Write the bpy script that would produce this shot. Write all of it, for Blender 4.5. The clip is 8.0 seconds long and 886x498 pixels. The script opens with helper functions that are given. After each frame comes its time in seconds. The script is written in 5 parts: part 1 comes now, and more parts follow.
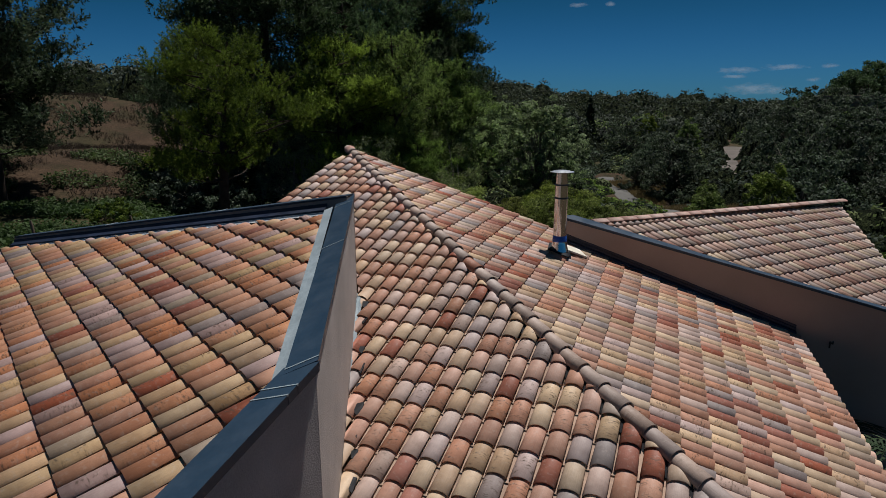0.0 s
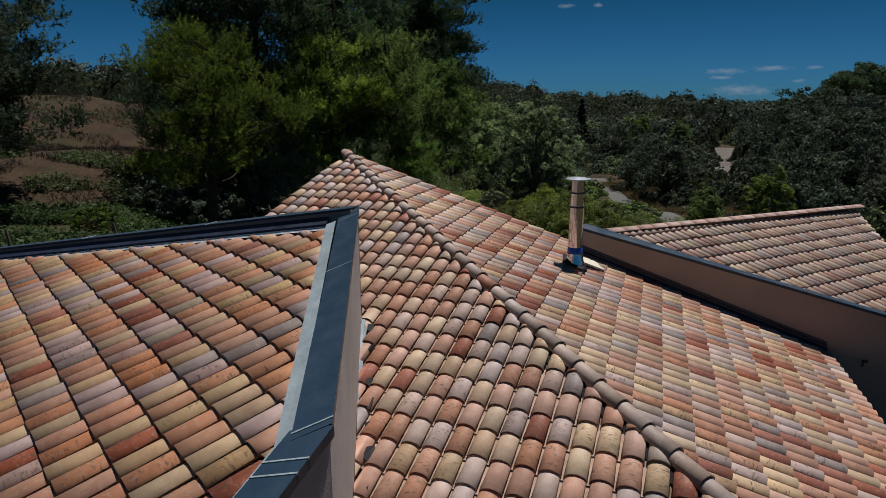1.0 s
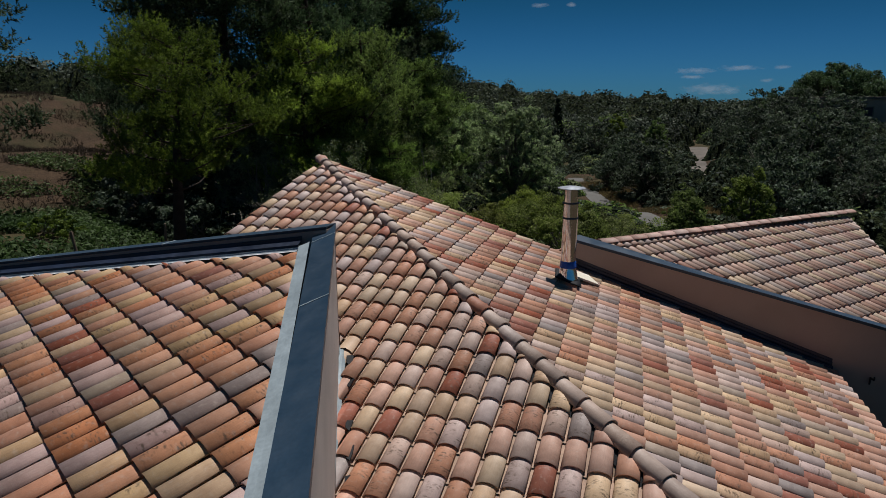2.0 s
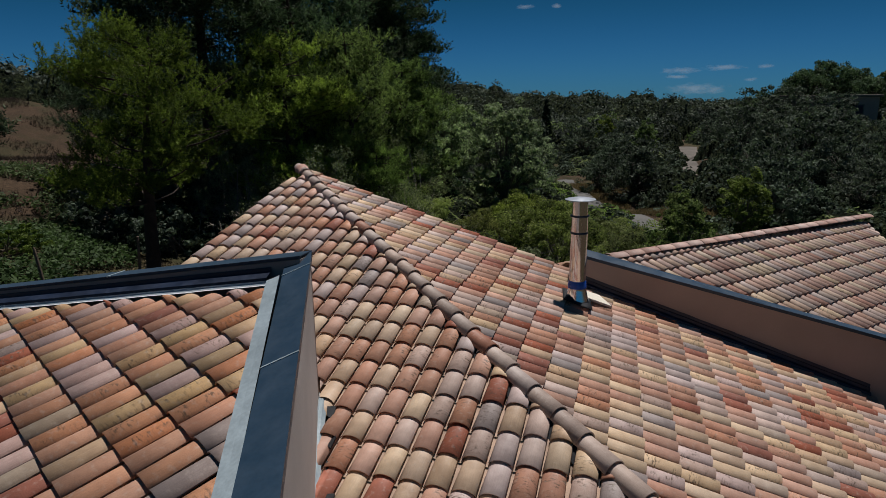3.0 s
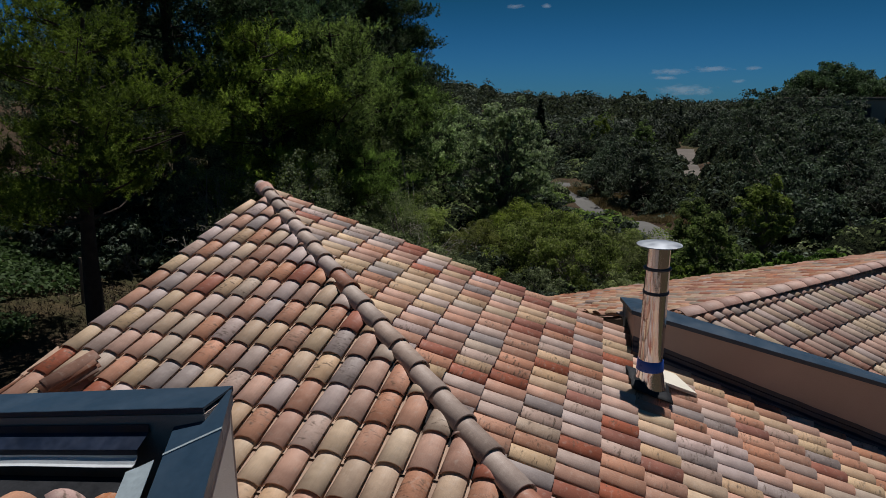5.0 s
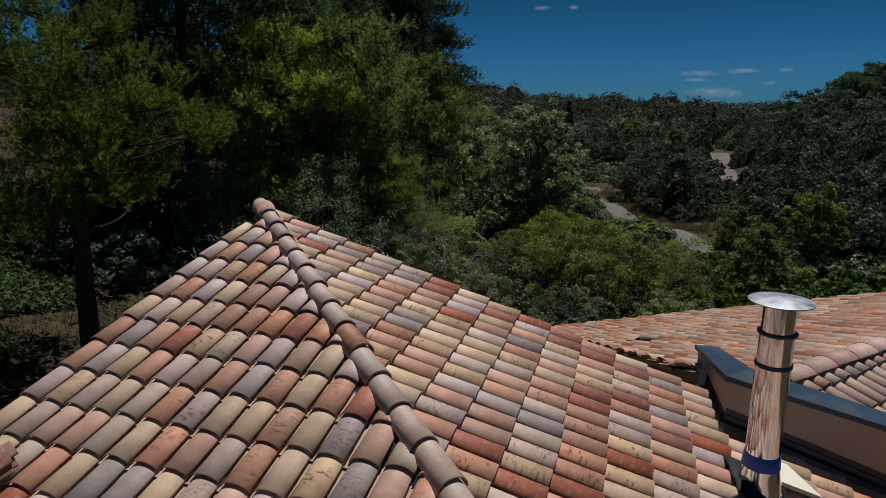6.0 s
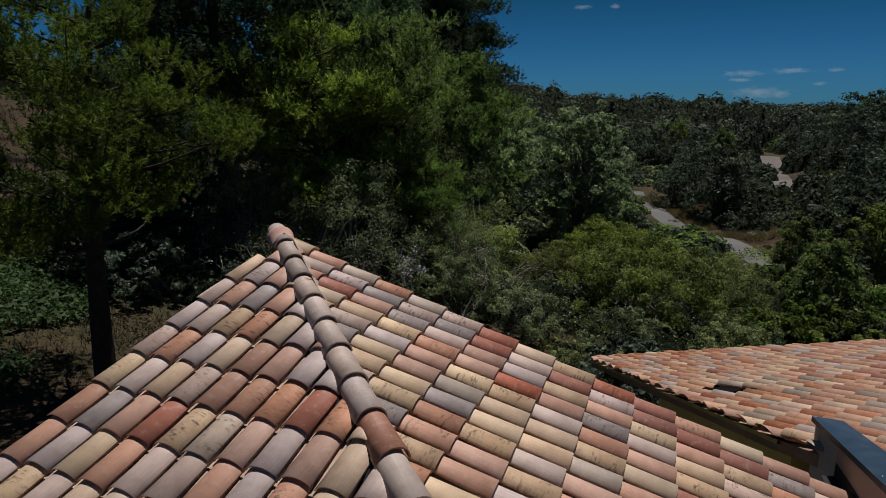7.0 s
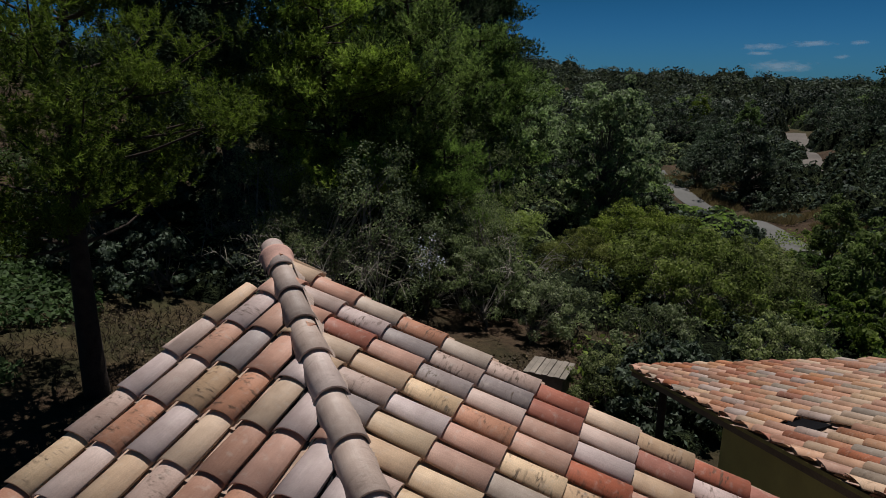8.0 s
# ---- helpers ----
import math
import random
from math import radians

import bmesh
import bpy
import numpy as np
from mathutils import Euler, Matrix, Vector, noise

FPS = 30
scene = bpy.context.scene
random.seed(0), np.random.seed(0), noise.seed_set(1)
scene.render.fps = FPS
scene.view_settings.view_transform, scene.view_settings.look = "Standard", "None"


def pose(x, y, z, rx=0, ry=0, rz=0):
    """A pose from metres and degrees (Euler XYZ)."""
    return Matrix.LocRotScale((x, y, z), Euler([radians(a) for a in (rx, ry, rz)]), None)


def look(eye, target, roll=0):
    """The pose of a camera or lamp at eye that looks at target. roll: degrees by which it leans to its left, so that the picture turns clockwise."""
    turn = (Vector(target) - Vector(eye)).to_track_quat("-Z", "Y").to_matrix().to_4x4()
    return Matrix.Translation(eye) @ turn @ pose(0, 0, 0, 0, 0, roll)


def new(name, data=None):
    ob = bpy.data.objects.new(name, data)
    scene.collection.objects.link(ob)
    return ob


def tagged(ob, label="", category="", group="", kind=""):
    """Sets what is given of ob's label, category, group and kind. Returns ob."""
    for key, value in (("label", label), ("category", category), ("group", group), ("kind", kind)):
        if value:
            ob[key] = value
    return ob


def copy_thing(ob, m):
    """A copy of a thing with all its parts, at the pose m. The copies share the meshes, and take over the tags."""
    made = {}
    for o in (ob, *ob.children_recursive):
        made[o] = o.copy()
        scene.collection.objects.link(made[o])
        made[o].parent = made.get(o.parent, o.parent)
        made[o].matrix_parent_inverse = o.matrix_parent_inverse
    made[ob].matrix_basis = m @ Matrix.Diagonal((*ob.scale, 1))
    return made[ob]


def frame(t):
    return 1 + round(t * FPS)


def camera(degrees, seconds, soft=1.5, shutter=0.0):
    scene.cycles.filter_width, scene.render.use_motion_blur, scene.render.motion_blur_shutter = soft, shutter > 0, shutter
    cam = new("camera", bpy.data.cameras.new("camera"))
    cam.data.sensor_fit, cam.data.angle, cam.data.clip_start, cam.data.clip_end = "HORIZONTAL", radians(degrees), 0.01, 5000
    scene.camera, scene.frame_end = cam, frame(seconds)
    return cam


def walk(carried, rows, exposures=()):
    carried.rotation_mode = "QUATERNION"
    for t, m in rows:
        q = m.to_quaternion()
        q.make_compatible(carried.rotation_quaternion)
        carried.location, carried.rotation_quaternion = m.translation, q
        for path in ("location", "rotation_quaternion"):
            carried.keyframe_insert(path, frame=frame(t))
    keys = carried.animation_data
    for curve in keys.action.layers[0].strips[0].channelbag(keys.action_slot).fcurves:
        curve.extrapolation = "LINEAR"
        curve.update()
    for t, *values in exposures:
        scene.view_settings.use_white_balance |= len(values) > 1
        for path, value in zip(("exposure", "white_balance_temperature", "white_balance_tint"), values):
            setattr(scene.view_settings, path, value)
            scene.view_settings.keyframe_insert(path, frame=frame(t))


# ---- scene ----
EXPOSURE = -0.20
cam = camera(69.9, 8.0, soft=0.55)
PATH = [
    (0, (0.015, 0.011, 6.963), (0.006, 1.958, 6.507), -0.2),
    (0.5, (-0.167, 0.417, 6.962), (-0.167, 2.365, 6.508), -0.1),
    (1, (-0.305, 0.882, 6.984), (-0.279, 2.829, 6.529), -0.1),
    (1.5, (-0.385, 1.273, 7.018), (-0.316, 3.219, 6.562), -0.1),
    (1.7, (-0.41, 1.458, 7.034), (-0.325, 3.403, 6.575), -0.0),
    (2.8, (-0.423, 2.621, 7.08), (-0.294, 4.563, 6.622), -0.5),
    (3, (-0.428, 2.895, 7.058), (-0.292, 4.838, 6.605), -0.6),
    (3.5, (-0.464, 3.53, 7.05), (-0.313, 5.473, 6.597), -0.5),
    (4, (-0.481, 4.267, 7.037), (-0.321, 6.209, 6.587), -0.6),
    (4.2, (-0.484, 4.568, 7.042), (-0.321, 6.509, 6.59), -0.6),
    (5.3, (-0.486, 6.33, 7.058), (-0.317, 8.27, 6.602), 0.1),
    (5.5, (-0.476, 6.655, 7.052), (-0.32, 8.597, 6.598), 0.0),
    (6, (-0.473, 7.475, 7.066), (-0.377, 9.421, 6.615), 0.0),
    (6.5, (-0.504, 8.151, 7.094), (-0.47, 10.099, 6.643), 0.0),
    (7, (-0.575, 8.885, 7.135), (-0.59, 10.834, 6.683), 0.2),
    (7.5, (-0.7, 9.613, 7.153), (-0.739, 11.56, 6.696), 0.2),
    (8, (-0.808, 10.306, 7.181), (-0.862, 12.235, 6.656), 0.1),
]
walk(cam, [(t, look(eye, target, roll)) for t, eye, target, roll in PATH], exposures=[(0.0, EXPOSURE), (8.0, EXPOSURE)])

# ---- light ----
SUN_AZ, SUN_EL = radians(30), radians(72.5)
world = bpy.data.worlds.new("sky")
scene.world = world
world.use_nodes = True
wn = world.node_tree.nodes
sky = wn.new("ShaderNodeTexSky")
sky.sky_type = "NISHITA"
sky.sun_disc = False
sky.sun_elevation, sky.sun_rotation = SUN_EL, SUN_AZ
sky.altitude, sky.air_density, sky.dust_density, sky.ozone_density = 300, 1.0, 0.0, 1.5
deep = wn.new("ShaderNodeMix")
deep.data_type, deep.blend_type = "RGBA", "MULTIPLY"
deep.inputs[0].default_value = 1.0
# clear dry air: pale blue at the horizon, deep blue above
gen = wn.new("ShaderNodeTexCoord")
axes = wn.new("ShaderNodeSeparateXYZ")
tint = wn.new("ShaderNodeValToRGB")
tint.color_ramp.interpolation = "EASE"
tint.color_ramp.elements[0].position, tint.color_ramp.elements[0].color = 0.0, (0.145, 0.58, 1.31, 1)
tint.color_ramp.elements[1].position, tint.color_ramp.elements[1].color = 0.20, (0.062, 0.395, 0.585, 1)
world.node_tree.links.new(gen.outputs["Generated"], axes.inputs[0])
world.node_tree.links.new(axes.outputs[2], tint.inputs[0])
world.node_tree.links.new(tint.outputs[0], deep.inputs[7])
world.node_tree.links.new(sky.outputs[0], deep.inputs[6])
world.node_tree.links.new(deep.outputs[2], wn["Background"].inputs[0])
wn["Background"].inputs[1].default_value = 0.034
sun = new("sun", bpy.data.lights.new("sun", "SUN"))
sun.data.energy, sun.data.angle, sun.data.color = 5.0, radians(0.5), (1.0, 0.965, 0.935)
sun_way = Vector((math.sin(SUN_AZ) * math.cos(SUN_EL), math.cos(SUN_AZ) * math.cos(SUN_EL), math.sin(SUN_EL)))
sun.matrix_world = look(sun_way * 60, (0, 0, 0))


# ---- materials ----
class Nodes:
    """A short way to write a node material."""

    def __init__(self, name, rough=0.8, metal=0.0, spec=0.3):
        self.mat = bpy.data.materials.new(name)
        self.mat.use_nodes = True
        self.t = self.mat.node_tree
        self.b = self.t.nodes["Principled BSDF"]
        self.b.inputs["Roughness"].default_value = rough
        self.b.inputs["Metallic"].default_value = metal
        self.b.inputs["Specular IOR Level"].default_value = spec

    def add(self, kind, **values):
        n = self.t.nodes.new("ShaderNode" + kind)
        if "operation" in values:
            n.operation = values["operation"]
        if "data_type" in values:
            n.data_type, n.blend_type = values["data_type"], values["blend_type"]
        return n

    def link(self, a, b):
        self.t.links.new(a, b)

    def coords(self, which="Object", scale=(1, 1, 1)):
        c = self.add("TexCoord")
        m = self.add("Mapping")
        m.inputs["Scale"].default_value = scale
        self.link(c.outputs[which], m.inputs[0])
        return m.outputs[0]

    def noise(self, co, scale, detail=4.0, rough=0.55):
        n = self.add("TexNoise")
        n.inputs["Scale"].default_value, n.inputs["Detail"].default_value, n.inputs["Roughness"].default_value = scale, detail, rough
        self.link(co, n.inputs["Vector"])
        return n.outputs["Fac"]

    def ramp(self, fac, stops, mode="LINEAR"):
        r = self.add("ValToRGB")
        r.color_ramp.interpolation = mode
        e = r.color_ramp.elements
        while len(e) < len(stops):
            e.new(0.5)
        for k, (p, c) in enumerate(stops):
            e[k].position = p
            e[k].color = (*c, 1) if len(c) == 3 else c
        self.link(fac, r.inputs[0])
        return r.outputs[0]

    def mix(self, fac, a, b, mode="MIX"):
        m = self.add("Mix", data_type="RGBA", blend_type=mode)
        for sock, v in ((m.inputs[0], fac), (m.inputs[6], a), (m.inputs[7], b)):
            if isinstance(v, bpy.types.NodeSocket):
                self.link(v, sock)
            else:
                sock.default_value = v if isinstance(v, (int, float)) else (*v, 1)
        return m.outputs[2]

    def math(self, op, a, b=0.0, c=0.0):
        m = self.add("Math", operation=op)
        for sock, v in zip(m.inputs, (a, b, c)):
            if isinstance(v, bpy.types.NodeSocket):
                self.link(v, sock)
            else:
                sock.default_value = v
        return m.outputs[0]

    def color(self, c):
        self.link(c, self.b.inputs["Base Color"])

    def bump(self, h, dist=0.004, strength=0.6):
        n = self.add("Bump")
        n.inputs["Strength"].default_value, n.inputs["Distance"].default_value = strength, dist
        self.link(h, n.inputs["Height"])
        self.link(n.outputs[0], self.b.inputs["Normal"])


TILE_COLOURS = [
    (0.00, (0.56, 0.390, 0.260)), (0.15, (0.51, 0.270, 0.185)), (0.27, (0.52, 0.385, 0.325)), (0.37, (0.61, 0.445, 0.295)),
    (0.50, (0.54, 0.320, 0.235)), (0.62, (0.34, 0.28, 0.26)), (0.68, (0.53, 0.41, 0.375)), (0.77, (0.34, 0.125, 0.082)),
    (0.87, (0.48, 0.255, 0.170)), (0.95, (0.45, 0.350, 0.275)),
]


def tile_material(name, per_object, palette=TILE_COLOURS, smear=1.0, tone=0.90):
    """Fired clay: one of several kiln colours to each tile, blotches, kiln smears and a powdery grain."""
    m = Nodes(name, 0.60, 0, 0.42)
    rnd = m.add("ObjectInfo").outputs["Random"] if per_object else m.add("NewGeometry").outputs["Random Per Island"]
    base = m.ramp(rnd, palette, "CONSTANT")
    r2 = m.math("FRACT", m.math("MULTIPLY", rnd, 37.7))
    r3 = m.math("FRACT", m.math("MULTIPLY", rnd, 91.3))
    co = m.coords("Object" if not per_object else "UV")
    uvn = m.add("TexCoord")
    sep = m.add("SeparateXYZ")
    m.link(uvn.outputs["UV"], sep.inputs[0])
    # shift the pattern from tile to tile
    shift = m.add("CombineXYZ")
    m.link(m.math("MULTIPLY", r2, 13.0), shift.inputs[0])
    m.link(m.math("MULTIPLY", r3, 29.0), shift.inputs[1])
    va = m.add("VectorMath", operation="ADD")
    m.link(uvn.outputs["UV"], va.inputs[0])
    m.link(shift.outputs[0], va.inputs[1])
    p = va.outputs[0]
    hue = m.add("HueSaturation")
    m.link(m.math("MULTIPLY_ADD", r3, 0.35, 0.80), hue.inputs["Value"])
    m.link(m.math("MULTIPLY_ADD", r2, 0.26, tone - 0.03), hue.inputs["Saturation"])
    m.link(base, hue.inputs["Color"])
    blot = m.ramp(m.noise(p, 7, 3), [(0.3, (0.82, 0.805, 0.80)), (0.7, (1.10, 1.12, 1.13))])
    c = m.mix(1.0, hue.outputs[0], blot, "MULTIPLY")
    grain = m.noise(p, 160, 2)
    c = m.mix(1.0, c, m.ramp(grain, [(0.3, (0.86, 0.86, 0.86)), (0.7, (1.1, 1.1, 1.1))]), "MULTIPLY")
    # brushed dark smears across the lower part of some tiles
    mp = m.add("Mapping")
    mp.inputs["Scale"].default_value = (20, 46, 1)
    m.link(p, mp.inputs[0])
    sm = m.noise(mp.outputs[0], 1.0, 3, 0.6)
    band = m.ramp(sep.outputs[1], [(0.01, (0, 0, 0)), (0.05, (1, 1, 1)), (0.30, (1, 1, 1)), (0.37, (0, 0, 0))])
    patch = m.ramp(m.noise(p, 9.0, 2), [(0.46, (0, 0, 0)), (0.60, (1, 1, 1))])
    some = m.math("GREATER_THAN", r2, 0.64)
    fac = m.math("MULTIPLY", m.math("MULTIPLY", m.ramp(sm, [(0.50, (0, 0, 0)), (0.62, (1, 1, 1))]), m.math("MULTIPLY", band, patch)), m.math("MULTIPLY", some, 0.85 * smear))
    c = m.mix(fac, c, (0.10, 0.068, 0.045))
    # long drawn streaks from the mould
    mq = m.add("Mapping")
    mq.inputs["Scale"].default_value = (110, 5, 1)
    m.link(p, mq.inputs[0])
    c = m.mix(1.0, c, m.ramp(m.noise(mq.outputs[0], 1.0, 2), [(0.3, (0.94, 0.93, 0.93)), (0.7, (1.05, 1.05, 1.05))]), "MULTIPLY")
    # pale dust
    dust = m.ramp(m.noise(p, 23, 4), [(0.55, (0, 0, 0)), (0.8, (0.45, 0.45, 0.45))])
    c = m.mix(dust, c, (0.55, 0.47, 0.40))
    m.color(c)
    h = m.math("ADD", m.noise(p, 45, 4), m.math("MULTIPLY", grain, 0.5))
    m.bump(h, 0.0010, 0.5)
    return m.mat


HIP_COLOURS = [
    (0.0, (0.43, 0.33, 0.275)), (0.35, (0.38, 0.295, 0.25)), (0.6, (0.46, 0.37, 0.33)), (0.8, (0.38, 0.19, 0.135)), (0.87, (0.36, 0.29, 0.26)),
]
RIDGE_COLOURS = [
    (0.0, (0.44, 0.285, 0.235)), (0.35, (0.41, 0.245, 0.20)), (0.6, (0.45, 0.31, 0.26)), (0.88, (0.36, 0.17, 0.125)), (0.94, (0.42, 0.27, 0.22)),
]
WARM_COLOURS = [
    (0.00, (0.50, 0.335, 0.205)), (0.14, (0.48, 0.235, 0.145)), (0.32, (0.46, 0.33, 0.30)), (0.42, (0.51, 0.36, 0.22)),
    (0.52, (0.49, 0.265, 0.170)), (0.70, (0.30, 0.235, 0.21)), (0.75, (0.45, 0.31, 0.27)), (0.82, (0.32, 0.120, 0.080)),
    (0.88, (0.45, 0.24, 0.155)), (0.96, (0.40, 0.31, 0.23)),
]
OLD_COLOURS = [
    (0.0, (0.47, 0.28, 0.185)), (0.15, (0.40, 0.20, 0.13)), (0.32, (0.50, 0.36, 0.26)), (0.45, (0.43, 0.25, 0.18)),
    (0.60, (0.34, 0.15, 0.10)), (0.70, (0.42, 0.33, 0.29)), (0.78, (0.46, 0.28, 0.21)), (0.92, (0.31, 0.25, 0.20)),
]
clay = tile_material("clay_tile", True)
clay_far = tile_material("clay_tile_joined", False)
clay_warm = tile_material("warm_clay_tile", True, WARM_COLOURS, 0.95, 0.98)
clay_warm_far = tile_material("warm_clay_tile_joined", False, WARM_COLOURS, 0.95, 0.98)
clay_old = tile_material("weathered_clay_tile", True, OLD_COLOURS, 0.6, 0.98)
clay_old_far = tile_material("weathered_clay_tile_joined", False, OLD_COLOURS, 0.6, 0.98)
FRONT_COLOURS = [
    (0.0, (0.49, 0.345, 0.255)), (0.18, (0.45, 0.285, 0.22)), (0.36, (0.51, 0.39, 0.275)), (0.52, (0.42, 0.275, 0.22)),
    (0.66, (0.36, 0.205, 0.16)), (0.78, (0.45, 0.35, 0.31)), (0.89, (0.37, 0.29, 0.245)),
]
clay_front = tile_material("sunned_clay_tile", True, FRONT_COLOURS, 0.8, 0.88)
clay_front_far = tile_material("sunned_clay_tile_joined", False, FRONT_COLOURS, 0.8, 0.88)
clay_hip = tile_material("hip_clay", True, HIP_COLOURS, 0.3)
clay_ridge = tile_material("ridge_clay", True, RIDGE_COLOURS, 0.3)


def plain_material(name, rgb, rough=0.8, metal=0.0, vary=0.25, scale=3.0, fine=60.0, bump=0.003, spec=0.3, coord="Object"):
    m = Nodes(name, rough, metal, spec)
    co = m.coords(coord)
    lo, hi = tuple(v * (1 - vary) for v in rgb), tuple(min(1, v * (1 + vary)) for v in rgb)
    c = m.ramp(m.noise(co, scale, 5), [(0.3, lo), (0.7, hi)])
    g = m.noise(co, fine, 3)
    c = m.mix(1.0, c, m.ramp(g, [(0.3, (1 - vary / 2,) * 3), (0.7, (1 + vary / 2,) * 3)]), "MULTIPLY")
    m.color(c)
    r = m.ramp(m.noise(co, scale * 4, 3), [(0.3, (max(0.05, rough - 0.12),) * 3), (0.7, (min(1, rough + 0.1),) * 3)])
    m.link(r, m.b.inputs["Roughness"])
    if bump:
        m.bump(g, bump, 0.6)
    return m.mat


channel_clay = plain_material("channel_clay", (0.37, 0.255, 0.19), 0.85, 0, 0.25, 6, 90, 0.002, 0.25)
stucco = plain_material("grey_beige_render", (0.47, 0.42, 0.385), 0.9, 0, 0.12, 1.3, 140, 0.004)
stucco_brown = plain_material("brown_render", (0.37, 0.295, 0.255), 0.9, 0, 0.12, 0.9, 130, 0.004)
stucco_grey = plain_material("grey_render", (0.40, 0.375, 0.36), 0.9, 0, 0.2, 1.5, 75, 0.012)
anthracite = plain_material("blue_grey_coated_metal", (0.020, 0.041, 0.068), 0.45, 0.0, 0.16, 1.2, 35, 0.0006, 0.4)
navy = plain_material("navy_membrane", (0.012, 0.02, 0.042), 0.5, 0.0, 0.35, 2.5, 20, 0.002, 0.45)
pale_edge = plain_material("white_edge_metal", (0.52, 0.55, 0.57), 0.5, 0.1, 0.1, 3, 40, 0.001, 0.4)
zinc = plain_material("pale_zinc", (0.31, 0.37, 0.40), 0.45, 0.25, 0.15, 2.5, 40, 0.001, 0.5)
felt_and_gap_black = plain_material("membrane_and_gap_black", (0.014, 0.015, 0.018), 0.7, 0, 0.4, 4, 50, 0.003)
mortar = plain_material("pale_pleated_strip", (0.42, 0.325, 0.27), 0.85, 0, 0.22, 8, 120, 0.003)
slab = plain_material("roof_deck", (0.20, 0.14, 0.10), 0.9, 0, 0.3, 2, 40, 0.003)
white_board = plain_material("cream_board", (0.62, 0.58, 0.49), 0.7, 0, 0.08, 4, 80, 0.001)
steel = Nodes("polished_stainless", 0.10, 1.0, 0.5)
steel.b.inputs["Base Color"].default_value = (0.66, 0.66, 0.67, 1)
steel.bump(steel.noise(steel.coords("Object", (6, 6, 1.2)), 2.0, 3), 0.006, 0.25)
steel = steel.mat
steel_cap = plain_material("brushed_steel", (0.36, 0.385, 0.42), 0.50, 1.0, 0.04, 3, 60, 0)
# blue reflection on the flue's chrome band, painted as plain colour
blue_reflection = plain_material("blue_reflection", (0.015, 0.085, 0.42), 0.35, 0, 0.15, 9, 60, 0.0005, 0.5)
old_wood = plain_material("greyed_wood", (0.20, 0.17, 0.14), 0.85, 0, 0.35, 3, 60, 0.003)
fascia_wood = plain_material("stained_fascia", (0.33, 0.27, 0.10), 0.8, 0, 0.3, 3, 50, 0.003)
post_wood = plain_material("fence_post_wood", (0.16, 0.12, 0.09), 0.85, 0, 0.3, 4, 60, 0.003)
asphalt = plain_material("pale_worn_road", (0.102, 0.099, 0.093), 0.92, 0, 0.18, 0.35, 6, 0.01)
gravel = plain_material("pale_gravel", (0.115, 0.100, 0.088), 0.95, 0, 0.25, 0.4, 5, 0.02)
bark = plain_material("pine_bark", (0.045, 0.032, 0.025), 0.95, 0, 0.45, 5, 40, 0.02)
twig_pale = plain_material("pale_twigs", (0.24, 0.215, 0.18), 0.95, 0, 0.35, 5, 40, 0.01)
bark_grey = plain_material("grey_bark", (0.12, 0.105, 0.09), 0.95, 0, 0.4, 5, 40, 0.015)


def cloud_material():
    """Thin vapour: densest in the middle of its patch, torn by noise."""
    m = Nodes("thin_cloud", 1.0, 0, 0.0)
    m.b.inputs["Base Color"].default_value = (0.75, 0.77, 0.80, 1)
    uv = m.add("TexCoord").outputs["UV"]
    sub = m.add("VectorMath", operation="SUBTRACT")
    m.link(uv, sub.inputs[0])
    sub.inputs[1].default_value = (0.5, 0.5, 0.0)
    ln = m.add("VectorMath", operation="LENGTH")
    m.link(sub.outputs[0], ln.inputs[0])
    fall = m.math("SUBTRACT", 1.0, m.math("MULTIPLY", ln.outputs["Value"], 2.0))
    mp = m.add("Mapping")
    mp.inputs["Scale"].default_value = (0.035, 0.035, 0.10)
    co = m.add("TexCoord").outputs["Object"]
    m.link(co, mp.inputs[0])
    f = m.math("ADD", fall, m.math("MULTIPLY", m.math("SUBTRACT", m.noise(mp.outputs[0], 1.0, 5), 0.5), 1.5))
    a = m.ramp(f, [(0.28, (0, 0, 0)), (0.95, (0.45, 0.45, 0.45))])
    m.link(a, m.b.inputs["Alpha"])
    # faint glow stands in for sunlight coming through the cloud
    m.b.inputs["Emission Color"].default_value = (0.42, 0.50, 0.60, 1)
    m.b.inputs["Emission Strength"].default_value = 0.6
    return m.mat


cloud_white = cloud_material()


